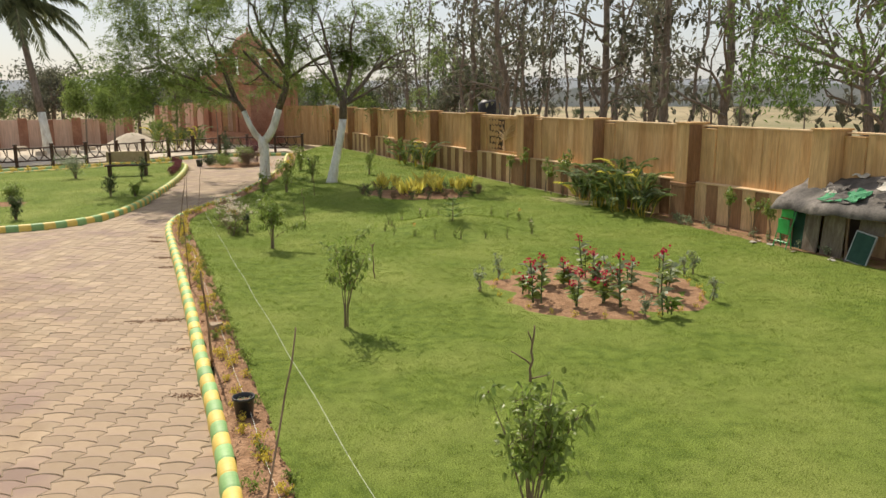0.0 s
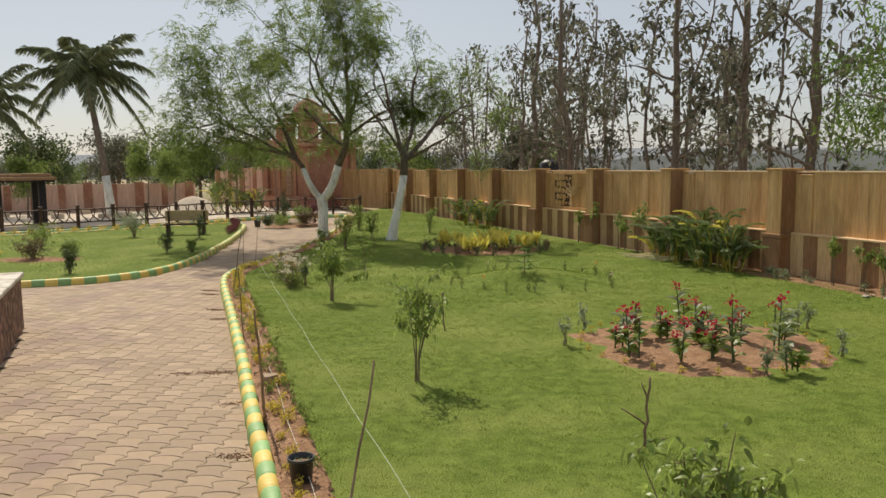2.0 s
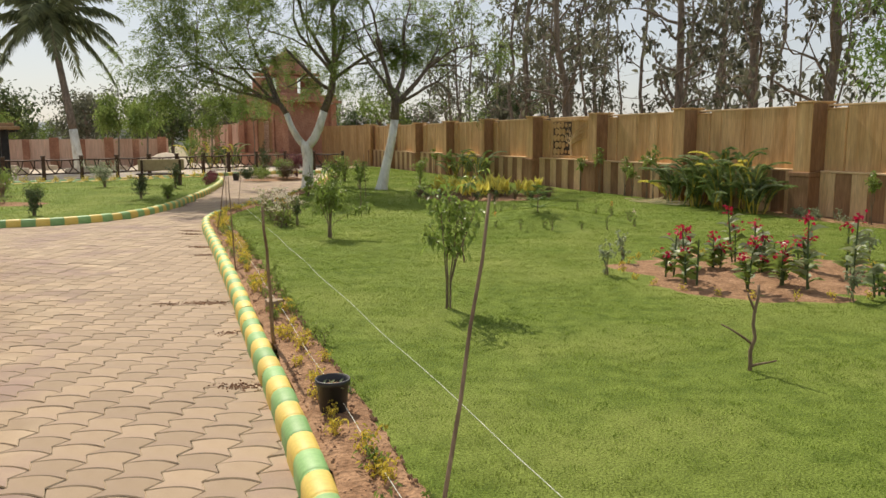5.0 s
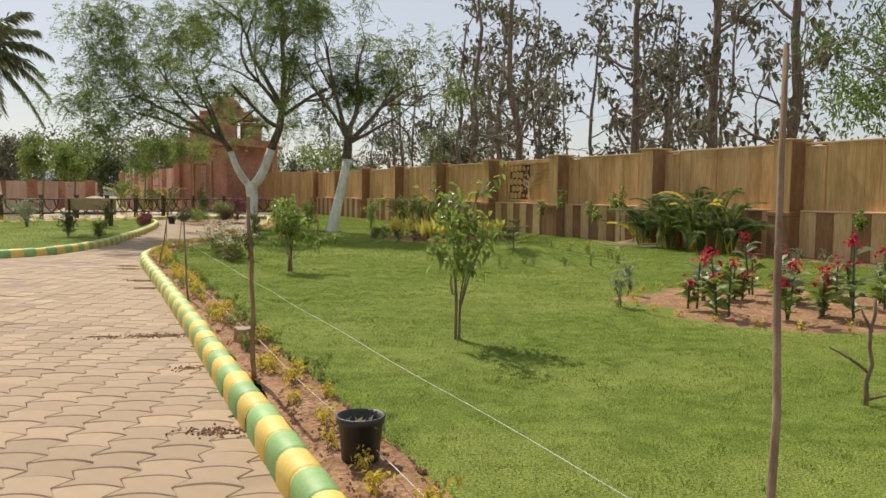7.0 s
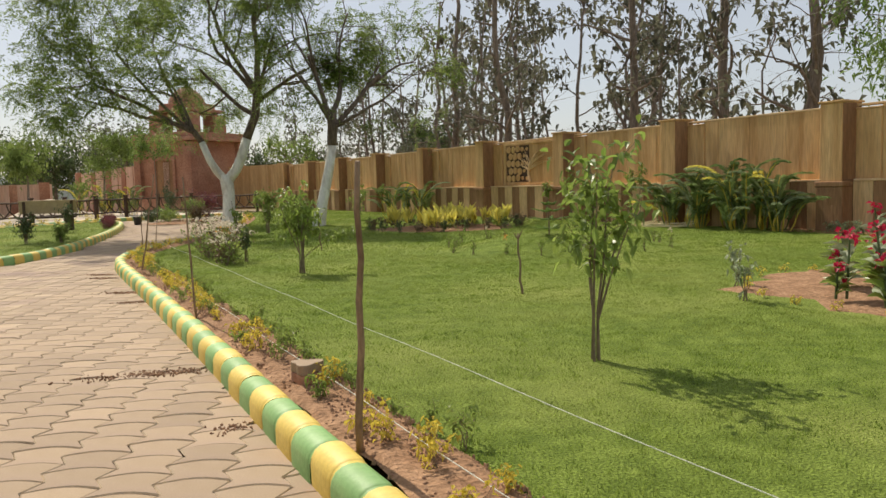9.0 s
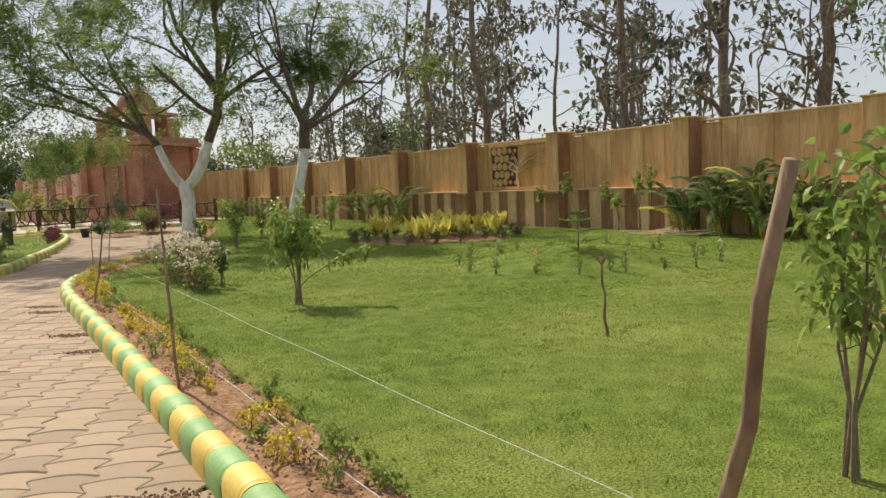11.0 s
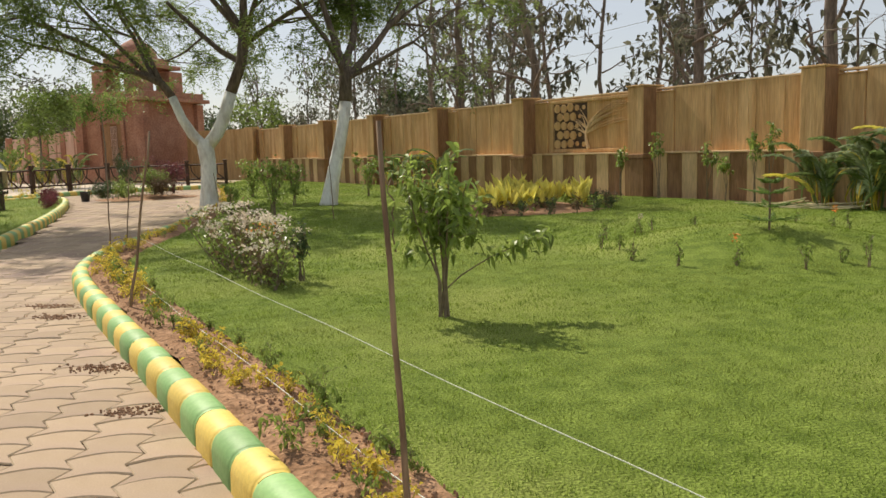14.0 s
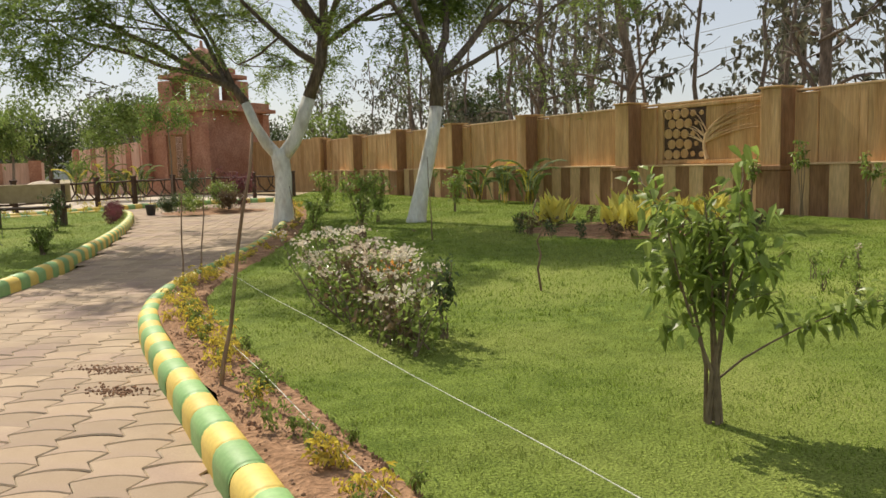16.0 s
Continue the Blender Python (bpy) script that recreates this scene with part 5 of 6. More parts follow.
# ---------------------------------------------------------------- planted island at the path's end
isl = disc("soil_bed", -10.2, 39.6, 1.75, 1.7, 0.12, M_SOIL)
isl.location.z = PATH_Z
tagged(isl, "round planted soil bed at the end of the path", "soil", kind="structure")
for xy, h, w, mm, lb in (((-9.8, 39.3), 0.75, 1.2, M_LEAF_SHRUB, "mixed green shrub in the round bed"), ((-9.3, 39.8), 0.95, 1.1, M_LEAF_PURPLE, "reddish leafed shrub in the round bed"),
                         ((-10.9, 40.0), 1.2, 0.8, M_LEAF_DARK, "dense dark conical shrub in the round bed"), ((-10.5, 38.0), 0.3, 1.2, M_LEAF_SHRUB, "low spreading green ground cover"), ((-11.2, 38.2), 0.3, 0.9, M_LEAF_DARK, "low dark ground cover"), ((-9.5, 38.8), 0.5, 0.9, M_LEAF_BROWN, "dull shrub in the round bed"),
                         ((-11.6, 42.6), 1.6, 0.5, M_LEAF_DARK, "narrow dark conifer behind the bed")):
    shrub(xy, h, w, 9, int(1100 * w + 200), 0.06, lb, 0.05, mat=mm, group="shrubs of the round bed")
t = thing("plant_pot", "black nursery pot with a dead twig on the pavers", "pot", at=(-11.9, 39.0, PATH_Z))
part("pot", Geo().lathe([(0.0, 0), (0.12, 0), (0.16, 0.3), (0.17, 0.32), (0.14, 0.3), (0.0, 0.27)], (0, 0, 0), 16), M_BLACKPOT, t)
part("twig", Geo().tube([(0, 0, 0.25), (0.02, 0, 0.6), (-0.02, 0, 1.0)], [0.01, 0.008, 0.004], 5), M_STICK, t)
# thin young tree by the fence
t = thing("tree", "slender young tree with a light green head", "tree", at=(-12.6, 44.6, 0))
g, tips = Geo(), []
g.tube([(0, 0, 0), (0.05, 0, 1.6), (0, 0, 3.0)], [0.04, 0.03, 0.02], 6)
for k in range(6):
    grow(g, tips, (0, 0, 2.6 + 0.1 * k), (rng.normal(), rng.normal(), 0.6), 0.7, 0.015, 2, 0.2)
part("trunk", g, M_BARK2, t)
g = Geo()
tp = np.repeat(np.array(tips), 9, 0)
leaves(g, tp + rng.normal(size=tp.shape) * 0.15, rand_dirs(len(tp), -0.5), 0.13, 0.05)
part("crown", g, M_LEAF_BRIGHT, t)

# ---------------------------------------------------------------- fence
fl = resample(FENCE, 1.55)
for a, b in zip(fl, fl[1:]):
    t = thing("fence", "dark brown rustic fence bay with branch-shaped lattice", "fence", at=(a.x, a.y, 0), rz=math.degrees(math.atan2(b.y - a.y, b.x - a.x)), group="rustic fence bays")
    L = (b - a).length
    g = Geo().box((-0.07, -0.07, -0.05), (0.07, 0.07, 0.98))
    part("post", g, M_DARKWOOD, t, bevel=0.015)
    part("post_cap", Geo().box((-0.09, -0.09, 0.98), (0.09, 0.09, 1.04)), M_DARKWOOD, t, bevel=0.015)
    part("rail", Geo().tube([(0.07, 0, 0.86), (L * 0.5, 0, 0.84), (L - 0.07, 0, 0.86)], 0.035, 6), M_DARKWOOD, t)
    part("rail", Geo().tube([(0.07, 0, 0.25), (L * 0.5, 0, 0.27), (L - 0.07, 0, 0.25)], 0.035, 6), M_DARKWOOD, t)
    for x0, x1, kx in ((0.1, 0.5, 0.1), (0.55, 0.35, -0.1), (0.6, 1.0, 0.12), (1.1, 0.8, -0.1), (1.1, 1.42, 0.1)):
        part("branch", Geo().tube([(x0, 0, 0.26), ((x0 + x1) / 2 + kx, 0, 0.55), (x1, 0, 0.85)], [0.03, 0.026, 0.03], 5), M_DARKWOOD, t)

# ---------------------------------------------------------------- red tower and far walls
tw = thing("tower", "red sandstone gate tower with carved door and open roof kiosk", "tower", at=(-13.5, 56.2, 0), rz=-32)
tw.scale = (1.15, 1.15, 1.13)
W = 1.75
part("body", Geo().box((-W, -W, -0.05), (W, W, 3.55)), M_REDSTONE, tw, bevel=0.02)
part("plinth", Geo().box((-W - 0.15, -W - 0.15, -0.05), (W + 0.15, W + 0.15, 0.7)), M_REDSTONE, tw, bevel=0.03)
for sx in (-1, 1):
    for sy in (-1, 1):
        part("pilaster", Geo().box((sx * W - 0.22, sy * W - 0.22, 0.7), (sx * W + 0.22, sy * W + 0.22, 3.5)), M_REDSTONE, tw, bevel=0.02)
part("cornice", Geo().box((-W - 0.45, -W - 0.45, 3.55), (W + 0.45, W + 0.45, 3.72)).box((-W - 0.25, -W - 0.25, 3.72), (W + 0.25, W + 0.25, 4.0)), M_REDSTONE, tw, bevel=0.03)
for sx in (-1, 1):
    for sy in (-1, 1):
        part("kiosk_post", Geo().box((sx * 0.95 - 0.42, sy * 0.95 - 0.42, 4.0), (sx * 0.95 + 0.42, sy * 0.95 + 0.42, 5.0)), M_REDSTONE, tw, bevel=0.02)
part("kiosk_roof", Geo().box((-1.35, -1.35, 5.1), (1.35, 1.35, 5.28)).box((-1.0, -1.0, 5.28), (1.0, 1.0, 5.6)), M_REDSTONE, tw, bevel=0.03)
part("dome", Geo().lathe([(0.95, 5.6), (0.9, 5.85), (0.65, 6.2), (0.3, 6.42), (0.08, 6.55), (0.06, 6.8), (0.0, 6.85)], (0, 0, 0), 14), M_REDSTONE, tw, smooth=True)
arch = part("arch", Geo().box((-0.75, -W - 0.10, 0.7), (-0.58, -W + 0.0, 2.6)).box((0.58, -W - 0.10, 0.7), (0.75, -W, 2.6)).box((-0.75, -W - 0.10, 2.6), (0.75, -W, 2.78)), M_REDSTONE, tw, bevel=0.02)
dr = part("door", Geo().box((-0.58, -W - 0.03, 0.7), (0.58, -W + 0.0, 2.6)), M_STONE_DK, tw, "carved dark door")
for k in range(5):
    part("lattice", Geo().tube([(-0.05 + 0.08 * k, -W - 0.05, 0.75), (-0.05 + 0.08 * k, -W - 0.05, 2.5)], 0.015, 4), M_PINKWALL, dr)
for k in range(7):
    part("lattice", Geo().tube([(-0.07, -W - 0.05, 0.8 + 0.28 * k), (0.29, -W - 0.05, 0.8 + 0.28 * k)], 0.015, 4), M_PINKWALL, dr)


def far_wall(a, b, h0, h1, mat, label, pitch=0.75, th=0.25):
    t = thing("boundary_wall", label, "wall", kind="structure")
    a, b = Vector((*a, 0)), Vector((*b, 0))
    L = (b - a).length
    d = (b - a).normalized()
    m = Matrix(((d.x, -d.y, 0, a.x), (d.y, d.x, 0, a.y), (0, 0, 1, 0), (0, 0, 0, 1)))
    v = [(x, y, z) for y in (0, th) for x, z in ((0, -0.1), (L, -0.1), (L, h1), (0, h0))]
    part("panel", Geo().add([tuple(m @ Vector(p)) for p in v], [(0, 1, 2, 3), (7, 6, 5, 4), (0, 4, 5, 1), (1, 5, 6, 2), (2, 6, 7, 3), (3, 7, 4, 0)]), mat, t)
    n = int(L / pitch)
    for i in range(n):
        x = (i + 0.5) * L / n
        hh = h0 + (h1 - h0) * x / L
        wide = pitch * (0.26 if i % 4 else 0.36)
        part("board", Geo().box((x - wide, -0.05, -0.1), (x + wide, 0.0, hh - 0.02 + (0.12 if i % 4 == 0 else 0)), m), mat if i % 2 else M_REDSTONE, t)


far_wall((-33.0, 49.0), (-20.6, 53.5), 1.75, 1.75, M_PINKWALL, "weathered pink and brown striped boundary wall")
far_wall((-21.8, 60.5), (-15.2, 57.4), 2.4, 3.0, M_PINKWALL, "pink sandstone boundary wall beside the tower", 0.6)
t = thing("sand_heap", "pale heap of building sand beyond the fence", "sand heap", at=(-20.0, 51.5, 0))
part("body", Geo().lathe([(2.2, -0.05), (1.6, 0.22), (0.9, 0.62), (0.4, 0.85), (0.0, 0.92)], (0, 0, 0), 18), M_SAND, t, smooth=True)
for i in range(14):
    x, y = -14.5 - rng.random() * 3, 47.5 + rng.random() * 2.5
    if i < 5:
        areca(x, y, 1.5, 9, "young areca palm beyond the fence", 2)
for i in range(12):
    t = thing("stone", "rough block of stone lying beyond the fence", "stone", at=(-21 - rng.random() * 9, 44 + rng.random() * 6, 0), rz=rng.uniform(0, 90), group="stone blocks")
    s = rng.uniform(0.2, 0.5)
    part("block", Geo().box((-s, -s * 0.6, -0.05), (s, s * 0.6, s * 0.8)), M_SAND, t, bevel=0.05)
yard = sheet("yard", [(-9, 47.5), (-13.5, 46.2), (-16.8, 41.2), (-21, 37.6), (-27, 32.4), (-40, 40), (-34, 50), (-22, 60), (-13, 57)], -0.02, M_SAND)
tagged(yard, "bare dusty yard beyond the fence", "ground", kind="structure")

# ---------------------------------------------------------------- pergola and coconut palms
pg = thing("pergola", "black-posted pergola with flat brown roof", "pergola", at=(-24.6, 38.6, 0), rz=40)
for x in (-1.9, 0.0, 1.9):
    for y in (-1.0, 1.0):
        part("post", Geo().box((x - 0.16, y - 0.16, -0.05), (x + 0.16, y + 0.16, 2.2)), M_BLACK, pg, bevel=0.02)
part("roof", Geo().box((-2.5, -1.5, 2.2), (2.5, 1.5, 2.36)).box((-2.3, -1.3, 2.36), (2.3, 1.3, 2.52)), M_ROOF, pg, bevel=0.03)
for i in range(12):
    part("slat", Geo().box((-2.4 + 0.43 * i, -1.55, 2.10), (-2.34 + 0.43 * i, 1.55, 2.2)), M_BLACK, pg)


def coconut(x, y, h, lean, n=20, label="tall coconut palm with whitewashed trunk foot"):
    t = thing("coconut_palm", label, "palm", at=(x, y, -0.05))
    top = Vector((lean[0], lean[1], h))
    pts = [Vector((top.x * u ** 1.3, top.y * u ** 1.3, h * u)) for u in np.linspace(0, 1, 12)]
    part("trunk", Geo().tube(pts[3:], list(np.linspace(0.22, 0.15, 9)), 9), M_BARK2, t, smooth=True)
    part("trunk_foot", Geo().tube(pts[:4], [0.34, 0.28, 0.25, 0.23], 10), M_WHITE, t, "whitewashed trunk foot", smooth=True)
    for i in range(n):
        g = Geo()
        az = i * 2.4 + rng.normal() * 0.2
        e = 1.0 - 2.0 * (i / n)
        L = rng.uniform(4.3, 5.2)
        d = Vector((math.cos(az), math.sin(az), 0))
        fp = []
        for u in np.linspace(0, 1, 13):
            fp.append(top + d * (L * (u * 0.95 - 0.15 * u * u) * (0.8 + 0.2 * (1 - abs(e)))) + Vector((0, 0, L * (e * 0.62 * u + 0.30 * u - 0.48 * u * u))))
        g.tube(fp, list(np.linspace(0.04, 0.01, 13)), 4, cap=False)
        at, al = [], []
        for k in range(12):
            for j in range(5):
                p = fp[k].lerp(fp[k + 1], j / 5)
                td = (fp[k + 1] - fp[k]).normalized()
                s = td.cross(Vector((0, 0, 1))).normalized()
                if k == 0:
                    continue
                for sg in (-1, 1):
                    at.append(tuple(p)); al.append(tuple(td * 0.5 + s * sg * 0.6 + Vector((0, 0, -0.30 + rng.normal() * 0.18))))
        u = np.repeat(np.linspace(0.1, 1, len(at) // 2), 2)
        leaves(g, np.array(at), np.array(al), 0.95 * (1.1 - np.abs(u - 0.4)), 0.06, droop=0.3)
        part("frond", g, M_LEAF_COCO, t)


coconut(-23.4, 47.5, 8.6, (-1.4, 0.4), 22)
coconut(-31.5, 49.0, 7.0, (-1.0, 0.3), 18, "coconut palm at the edge of the yard")

# smaller trees in the yard and the wood behind
for x, y, h in ((-19.5, 47.5, 3.6), (-27.0, 45.0, 3.2), (-22.5, 50.5, 4.0), (-17.0, 51.0, 4.2), (-29.0, 41.0, 3.0)):
    t = thing("tree", "thin young tree with light green foliage in the yard", "tree", at=(x, y, 0), group="young yard trees")
    g, tips = Geo(), []
    g.tube([(0, 0, 0), (0.1, 0, h * 0.5), (0, 0, h * 0.85)], [0.07, 0.05, 0.03], 6)
    for k in range(9):
        grow(g, tips, (0, 0, h * rng.uniform(0.45, 0.85)), (rng.normal(), rng.normal(), 0.7), h * 0.22, 0.02, 2, 0.2)
    part("trunk", g, M_BARK2, t)
    g = Geo()
    tp = np.repeat(np.array(tips), 7, 0)
    leaves(g, tp + rng.normal(size=tp.shape) * 0.2, rand_dirs(len(tp), -0.6), rng.uniform(0.14, 0.24, len(tp)), 0.07, droop=0.3)
    part("crown", g, M_LEAF_TREE, t)


def wood_tree(x, y, h, lab, lm, dens=6):
    t = thing("tree", lab, "tree", at=(x, y, -0.5), group="trees behind the far wall")
    g, tips = Geo(), []
    g.tube([(0, 0, 0), (rng.normal() * 0.2, 0, h * 0.35), (rng.normal() * 0.3, 0, h * 0.6)], [0.2, 0.16, 0.10], 6)
    for k in range(9):
        grow(g, tips, (0, 0, h * rng.uniform(0.25, 0.6)), (rng.normal(), rng.normal(), 0.8), h * 0.2, 0.06, 3, 0.2, 0.03, (2, 2), 0.65, 0.75, 5)
    part("trunk", g, M_BARK2, t)
    g = Geo()
    tp = np.repeat(np.array(tips), dens, 0)
    leaves(g, tp + rng.normal(size=tp.shape) * 0.35, rand_dirs(len(tp), -0.3), rng.uniform(0.2, 0.4, len(tp)), 0.16, droop=0.2)
    part("crown", g, lm, t)
    return t


wt = [wood_tree(-20, 66, 8.0, "bushy dull green tree behind the far wall", M_LEAF_FAR, 4), wood_tree(-27, 68, 7.0, "bushy dull green tree behind the far wall", M_LEAF_DARK, 4), wood_tree(-14, 70, 6.5, "bushy dull green tree behind the far wall", M_LEAF_TREE, 3)]
for i in range(46):
    x = -75 + i * 1.75 + rng.normal() * 0.8
    copy_thing(wt[i % 3], pose(x, 60 + rng.random() * 26 - 0.25 * x * 0.2, -0.5, 0, 0, rng.uniform(0, 360)) @ Matrix.Scale(rng.uniform(0.65, 1.1), 4))
for i in range(26):
    p = at_wall(-20 + i * 4.2 + rng.normal(), 45 + rng.random() * 50)
    copy_thing(wt[i % 2], pose(p.x, p.y, -1.0, 0, 0, rng.uniform(0, 360)) @ Matrix.Scale(rng.uniform(0.35, 0.6), 4))


def ridge(name, label, dist, h, a0, a1, mat, seed, rough=1.0):
    g = Geo()
    n = 120
    for i in range(n + 1):
        a = radians(a0 + (a1 - a0) * i / n)
        z = h * (0.35 + 0.65 * (0.5 + 0.5 * noise.noise(Vector((i * 0.06, seed, 0))))) + rough * noise.noise(Vector((i * 0.9, seed, 3)))
        x, y = dist * math.sin(a), dist * math.cos(a)
        g.v += [(x, y, -5), (x, y, z), (x * 1.08, y * 1.08, z * 0.6), (x * 1.1, y * 1.1, -5)]
    g.f = [(4 * i + k, 4 * i + 4 + k, 4 * i + 5 + k, 4 * i + 1 + k) for i in range(n) for k in range(3)]
    tagged(part(name, g, mat, smooth=True), label, "backdrop", kind="structure")


# both ridges carry their haze as base colour
ridge("backdrop", "pale hills in painted haze colour on the horizon", 850, 26, -75, 75, M_HILL, 1.3, 0)
ridge("backdrop", "line of distant woods in painted haze colour", 260, 7, -80, 80, M_FARWOOD, 5.1, 1.6)
# black water tank and a lattice pylon far behind the wall
p = at_wall(3.4 * BAY, 6.0)
t = thing("water_tank", "black plastic water tank behind the wall", "water tank", at=(p.x, p.y, 1.9))
part("tank", Geo().lathe([(0.0, 0), (0.62, 0), (0.64, 0.1), (0.60, 0.2), (0.64, 0.3), (0.60, 0.45), (0.62, 0.8), (0.35, 1.0), (0.0, 1.02)], (0, 0, 0), 18), M_TANK, t, smooth=True)
part("stand", Geo().box((-0.7, -0.7, -2.9), (0.7, 0.7, 0)), M_CONC, t)
py = thing("pylon", "far lattice power pylon in painted haze colour", "pylon", at=(150, 330, -1))
g = Geo()
for sx in (-1, 1):
    for sy in (-1, 1):
        g.tube([(sx * 4, sy * 4, 0), (sx * 1.2, sy * 1.2, 20), (sx * 0.5, sy * 0.5, 30)], 0.22, 4)
for z in (6, 12, 18, 22, 26):
    g.tube([(-5 + z * 0.1, 0, z), (5 - z * 0.1, 0, z)], 0.2, 4)
# pylon takes the hills' painted haze colour
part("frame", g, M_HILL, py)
# overhead wires
for dz in (0, 0.5):
    t = thing("cable", "thin overhead cable along the wall", "cable")
    a, b = at_wall(-20, 3.0, 5.6 + dz), at_wall(34, 2.0, 4.2 + dz)
    part("wire", Geo().tube([a.lerp(b, u) + Vector((0, 0, -1.2 * 4 * u * (1 - u))) for u in np.linspace(0, 1, 24)], 0.006, 4), M_CONC, t)

# ---------------------------------------------------------------- grass
def grass(name, poly, n, h, w, box, parent, lift=None):
    x0, x1, y0, y1 = box
    px = rng.uniform(x0, x1, n * 2)
    py_ = rng.uniform(y0, y1, n * 2)
    P = np.array([q[:2] for q in poly])
    Q = np.roll(P, 1, 0)
    ins = np.zeros(len(px), bool)
    for (xi, yi), (xj, yj) in zip(P, Q):
        if yi == yj:
            continue
        ins ^= ((yi > py_) != (yj > py_)) & (px < (xj - xi) * (py_ - yi) / (yj - yi) + xi)
    for cx, cy, rx, ry in ((CB.x, CB.y, 1.84, 1.88), (-0.85, 27.2, 1.95, 1.7)):
        ins &= ((px - cx) / rx) ** 2 + ((py_ - cy) / ry) ** 2 > 1
    px, py_ = px[ins][:n], py_[ins][:n]
    k = len(px)
    d2 = np.sqrt(((px - 0.3) / 2.3) ** 2 + ((py_ - 20.4) / 2.2) ** 2)
    z = np.where(d2 < 1, 0.27 * (0.5 + 0.5 * np.cos(np.pi * np.clip(d2, 0, 1))), 0.0) - 0.004
    clump = 0.5 + 0.5 * np.sin(px * 3.1 + 1.7 * np.sin(py_ * 2.3)) * np.sin(py_ * 4.3 + np.sin(px * 2.9))
    tuft = 0.5 + 0.5 * np.sin(px * 11.3 + 2.1 * np.sin(py_ * 7.7 + px)) * np.sin(py_ * 17.9 + 2.3 * np.sin(px * 9.1))
    hh = h * rng.uniform(0.5, 1.2, k) * (0.55 + 0.4 * clump + 0.9 * tuft ** 3)
    a = rng.uniform(0, 2 * np.pi, k)
    lean = rng.uniform(0.1, 0.9, k) * hh
    b = rng.uniform(0, 2 * np.pi, k)
    sx, sy = np.cos(a) * w / 2, np.sin(a) * w / 2
    V = np.stack([np.stack([px - sx, py_ - sy, z], 1), np.stack([px + sx, py_ + sy, z], 1), np.stack([px + np.cos(b) * lean, py_ + np.sin(b) * lean, z + hh], 1)], 1).reshape(-1, 3)
    me = bpy.data.meshes.new(name)
    me.vertices.add(3 * k)
    me.vertices.foreach_set("co", V.ravel())
    me.loops.add(3 * k)
    me.loops.foreach_set("vertex_index", np.arange(3 * k, dtype=np.int32))
    me.polygons.add(k)
    me.polygons.foreach_set("loop_start", np.arange(0, 3 * k, 3, dtype=np.int32))
    me.update(calc_edges=True)
    me.materials.append(M_BLADE)
    ob = new(name, me)
    ob.parent = parent
    return tagged(ob, "short mown grass", kind="stuff")


grass("grass", lawn_poly, 560000, 0.018, 0.0055, (-7.0, 6.0, 6.0, 20.0), lawn)
grass("grass", lawn_poly, 130000, 0.026, 0.011, (-7.5, 9.0, 20.0, 34.0), lawn)
grass("grass", lawn_poly, 50000, 0.03, 0.018, (-9.5, 3.0, 34.0, 50.0), lawn)
grass("grass", lawn_poly, 40000, 0.025, 0.01, (6.0, 10.0, 10.0, 20.0), lawn)
grass("grass", left_poly, 40000, 0.03, 0.014, (-24.0, -9.0, 18.0, 41.0), lawn_l)

# ---------------------------------------------------------------- kerbs and pavers
def kerb_mesh(name, mat):
    """One kerb stone: rounded nose towards the path, softened ends."""
    prof = [(0, -0.04), (0, 0.085), (0.006, 0.115), (0.022, 0.143), (0.05, 0.162), (0.085, 0.170), (0.125, 0.168), (0.152, 0.158), (0.167, 0.135), (0.17, -0.04)]
    n = len(prof)
    g = Geo()
    for y, f in ((0.0, 0.93), (0.010, 0.98), (0.026, 1.0), (0.262, 1.0), (0.278, 0.98), (0.288, 0.93)):
        g.v += [(0.085 + (px - 0.085) * f, y, pz * f if pz > 0 else pz) for px, pz in prof]
    g.f = [(j * n + i, (j + 1) * n + i, (j + 1) * n + i + 1, j * n + i + 1) for j in range(5) for i in range(n - 1)] + [tuple(reversed(range(n))), tuple(range(5 * n, 6 * n))]
    g.f = [tuple(reversed(q)) for q in g.f]
    return g.mesh(name, mat, True)


kerb_y, kerb_g = kerb_mesh("kerb_yellow", M_YELLOW), kerb_mesh("kerb_green", M_GREEN)


def kerb(line, label):
    top = thing("kerb", label, "kerb", kind="structure")
    for i, (a, b) in enumerate(zip(line, line[1:])):
        d = (b - a).normalized()
        ob = new("kerb_block", kerb_y if i % 2 else kerb_g)
        ob.parent = top
        ob.matrix_world = Matrix(((d.y, d.x, 0, a.x), (-d.x, d.y, 0, a.y), (0, 0, 1, PATH_Z + rng.normal() * 0.003), (0, 0, 0, 1))) @ pose(0, 0, 0, rng.normal() * 0.5, rng.normal() * 0.8, rng.normal() * 0.6)


kerb(kr, "yellow and green painted concrete kerb along the lawn")
kerb([p for p in reversed(kl)], "yellow and green painted kerb round the lawn island")
kerb(kf, "yellow and green painted kerb before the fence")

PW_, PL_, PA_, PB_ = 0.28, 0.235, 0.030, 0.052      # column width, length, flare of the ends, bow of the end edges


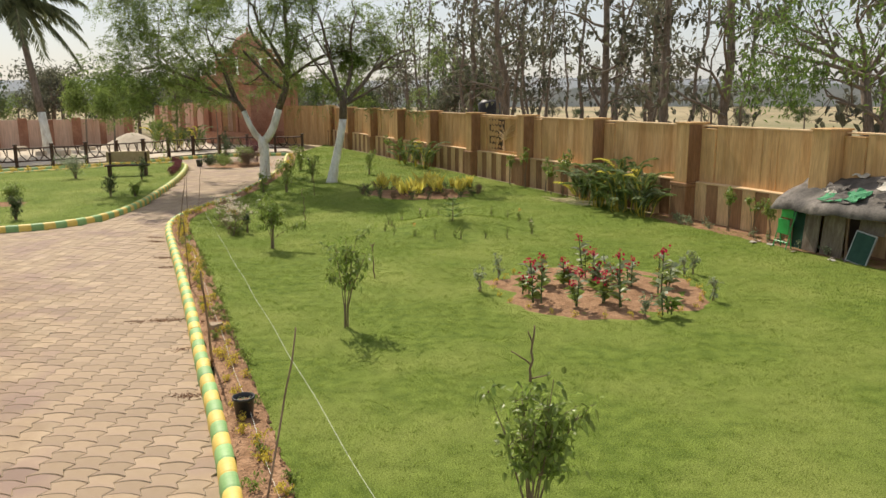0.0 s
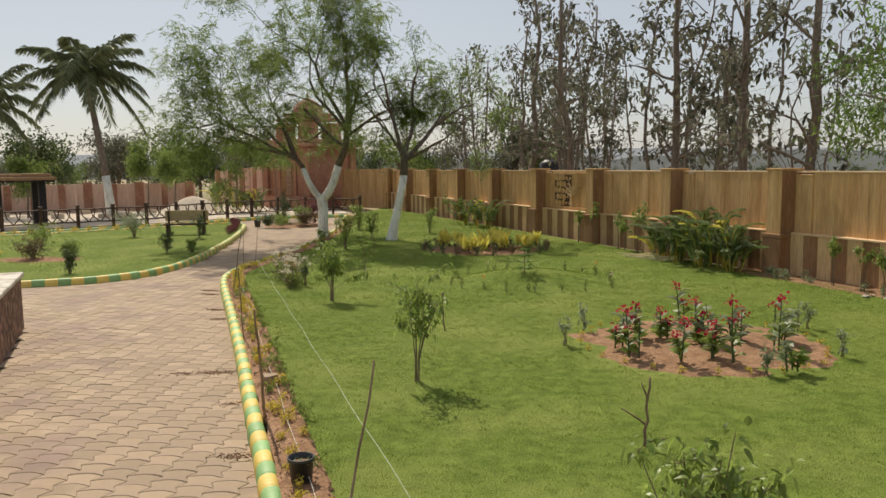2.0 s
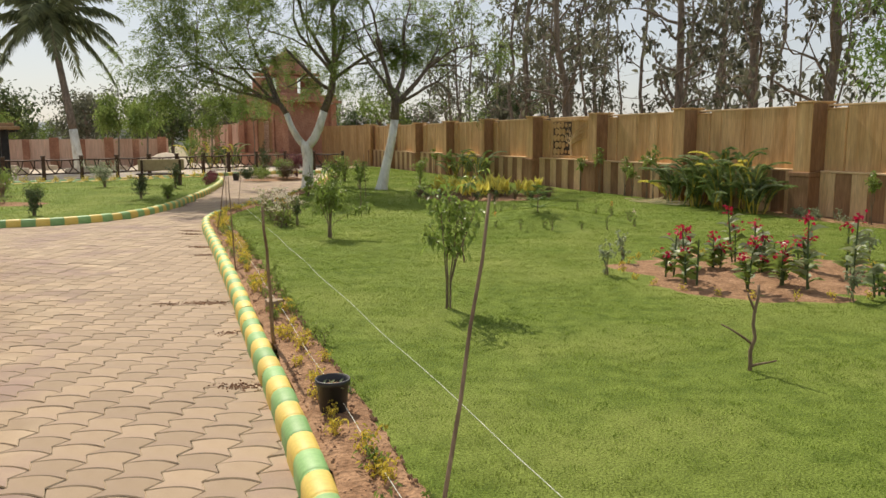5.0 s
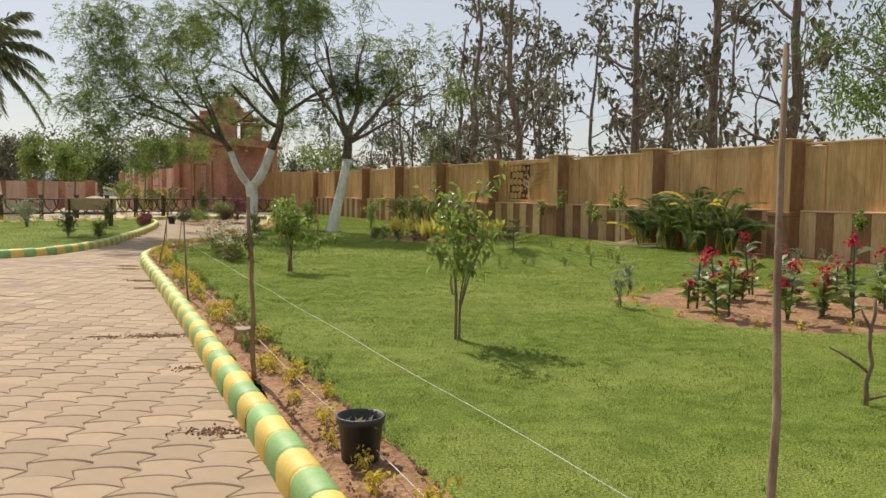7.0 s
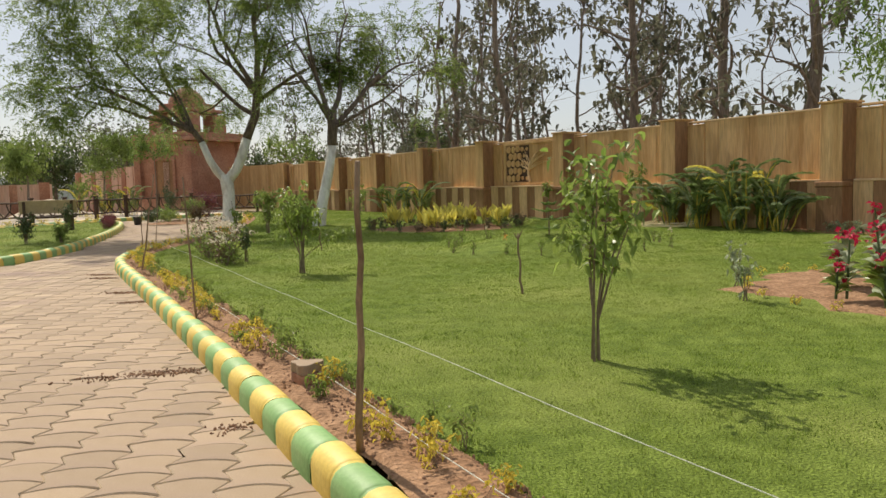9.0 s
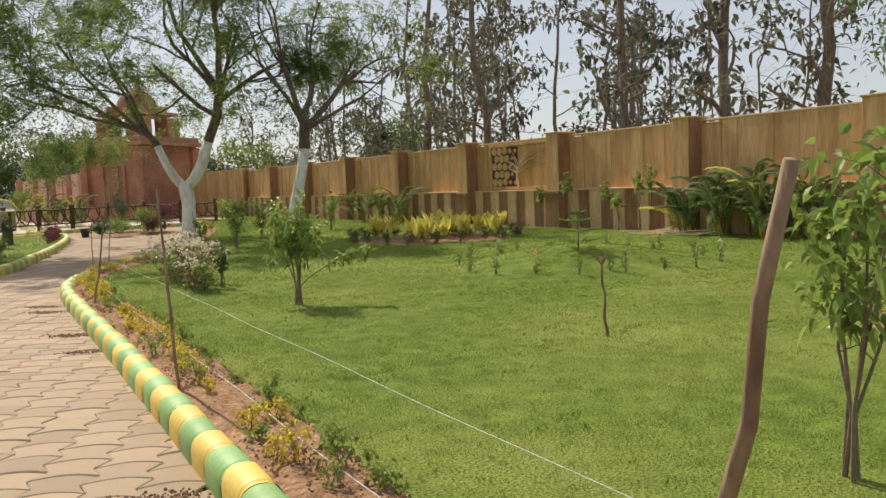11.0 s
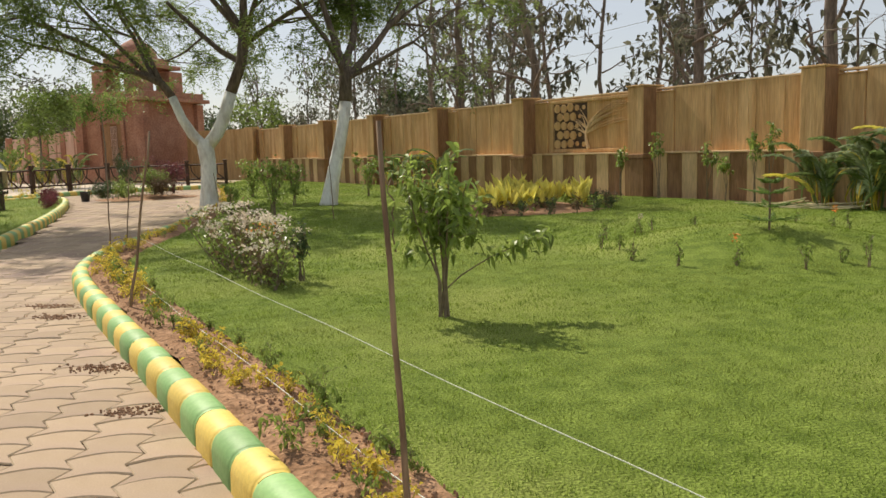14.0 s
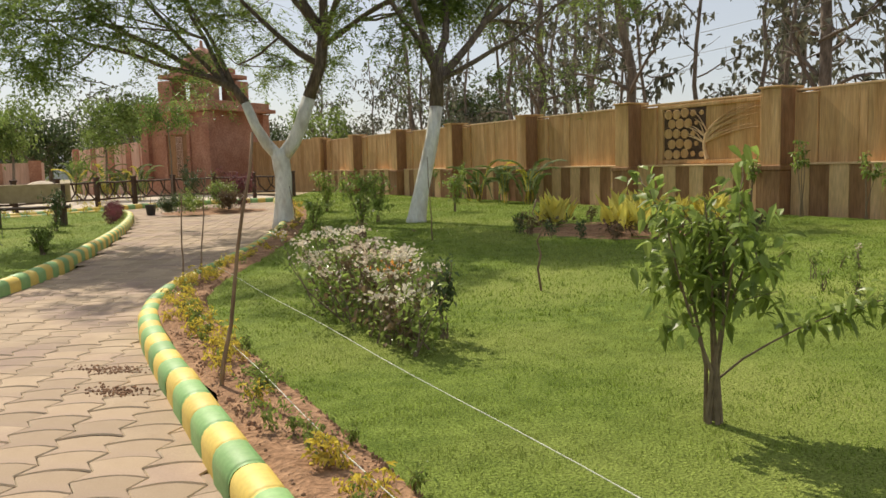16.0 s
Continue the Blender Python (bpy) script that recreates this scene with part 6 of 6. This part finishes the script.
def paver_outline(gap=0.0022):
    half = PW_ / 2 + PA_
    def bow(x):
        return PB_ * math.cos(math.pi * x / (2 * half))
    right = [(PW_ / 2 - PA_ * math.cos(2 * math.pi * v), v * PL_) for v in (0.5, 0.27, 0.0, -0.27, -0.5)]
    pts = [(x, y) for x, y in right] + [(x, -PL_ / 2 + bow(x)) for x in (0.11, 0.055, 0.0, -0.055, -0.11)]
    pts += [(-x, y) for x, y in reversed(right)] + [(x, PL_ / 2 + bow(x)) for x in (-0.11, -0.055, 0.0, 0.055, 0.11)]
    return [(x * (1 - 2 * gap / PW_), y * (1 - 2 * gap / PL_)) for x, y in pts]


OUT = paver_outline()
nv = len(OUT)
PV = [(x, y, -0.008) for x, y in OUT] + [(x * 0.945, (y - 0.02) * 0.93 + 0.02, 0.0) for x, y in OUT]
PF = [tuple(reversed(range(nv, 2 * nv)))] + [(i, nv + i, nv + (i + 1) % nv, (i + 1) % nv) for i in range(nv)]
PF = [tuple(reversed(q)) for q in PF]


def edged(me, per):
    """The worn pale rim as a second material: every face of a piece but its first."""
    me.materials.append(M_PAVER_EDGE)
    me.polygons.foreach_set("material_index", [0 if i % per == 0 else 1 for i in range(len(me.polygons))])
    return me


paver_me = edged(Geo().add(PV, PF).mesh("paver", M_PAVER), len(PF))
far_g = Geo()
spots = []
fill_poly = [(p.x, p.y) for p in offset(kr, 0.13)] + path_poly[len(kr):]
for c in range(-100, 5):
    x = c * PW_
    for r in range(int(1.0 / PL_), int(47 / PL_)):
        y = r * PL_ + (PL_ / 2 if c % 2 else 0)
        if x > -26 and inside(x, y, fill_poly):
            spots.append((x, y))
near = set()
cand = sorted((s for s in spots if 6.0 < s[1] < 26 and s[0] > -9), key=lambda s: abs(s[0] + 0.36 * s[1] + 0.2) + 0.12 * abs(s[1] - 12))
near = set(cand[:300])
pv = np.array(PV)
for s in spots:
    z = rng.normal() * 0.0015
    tx, ty = rng.normal(size=2) * 0.006
    if s in near:
        ob = new("paver", paver_me)
        ob.parent = pave
        ob.matrix_world = pose(s[0], s[1], PATH_Z + z, math.degrees(tx), math.degrees(ty), rng.normal() * 0.5)
    elif s[1] > 4.5:
        v = pv + np.array([s[0], s[1], PATH_Z + z])
        v[:, 2] += pv[:, 0] * ty * -1 + pv[:, 1] * tx
        far_g.add(v, PF)
tagged(part("paver_field", edged(far_g.mesh("paver_field", M_PAVER_FAR), len(PF)), None, pave), "further pink concrete pavers", kind="stuff")
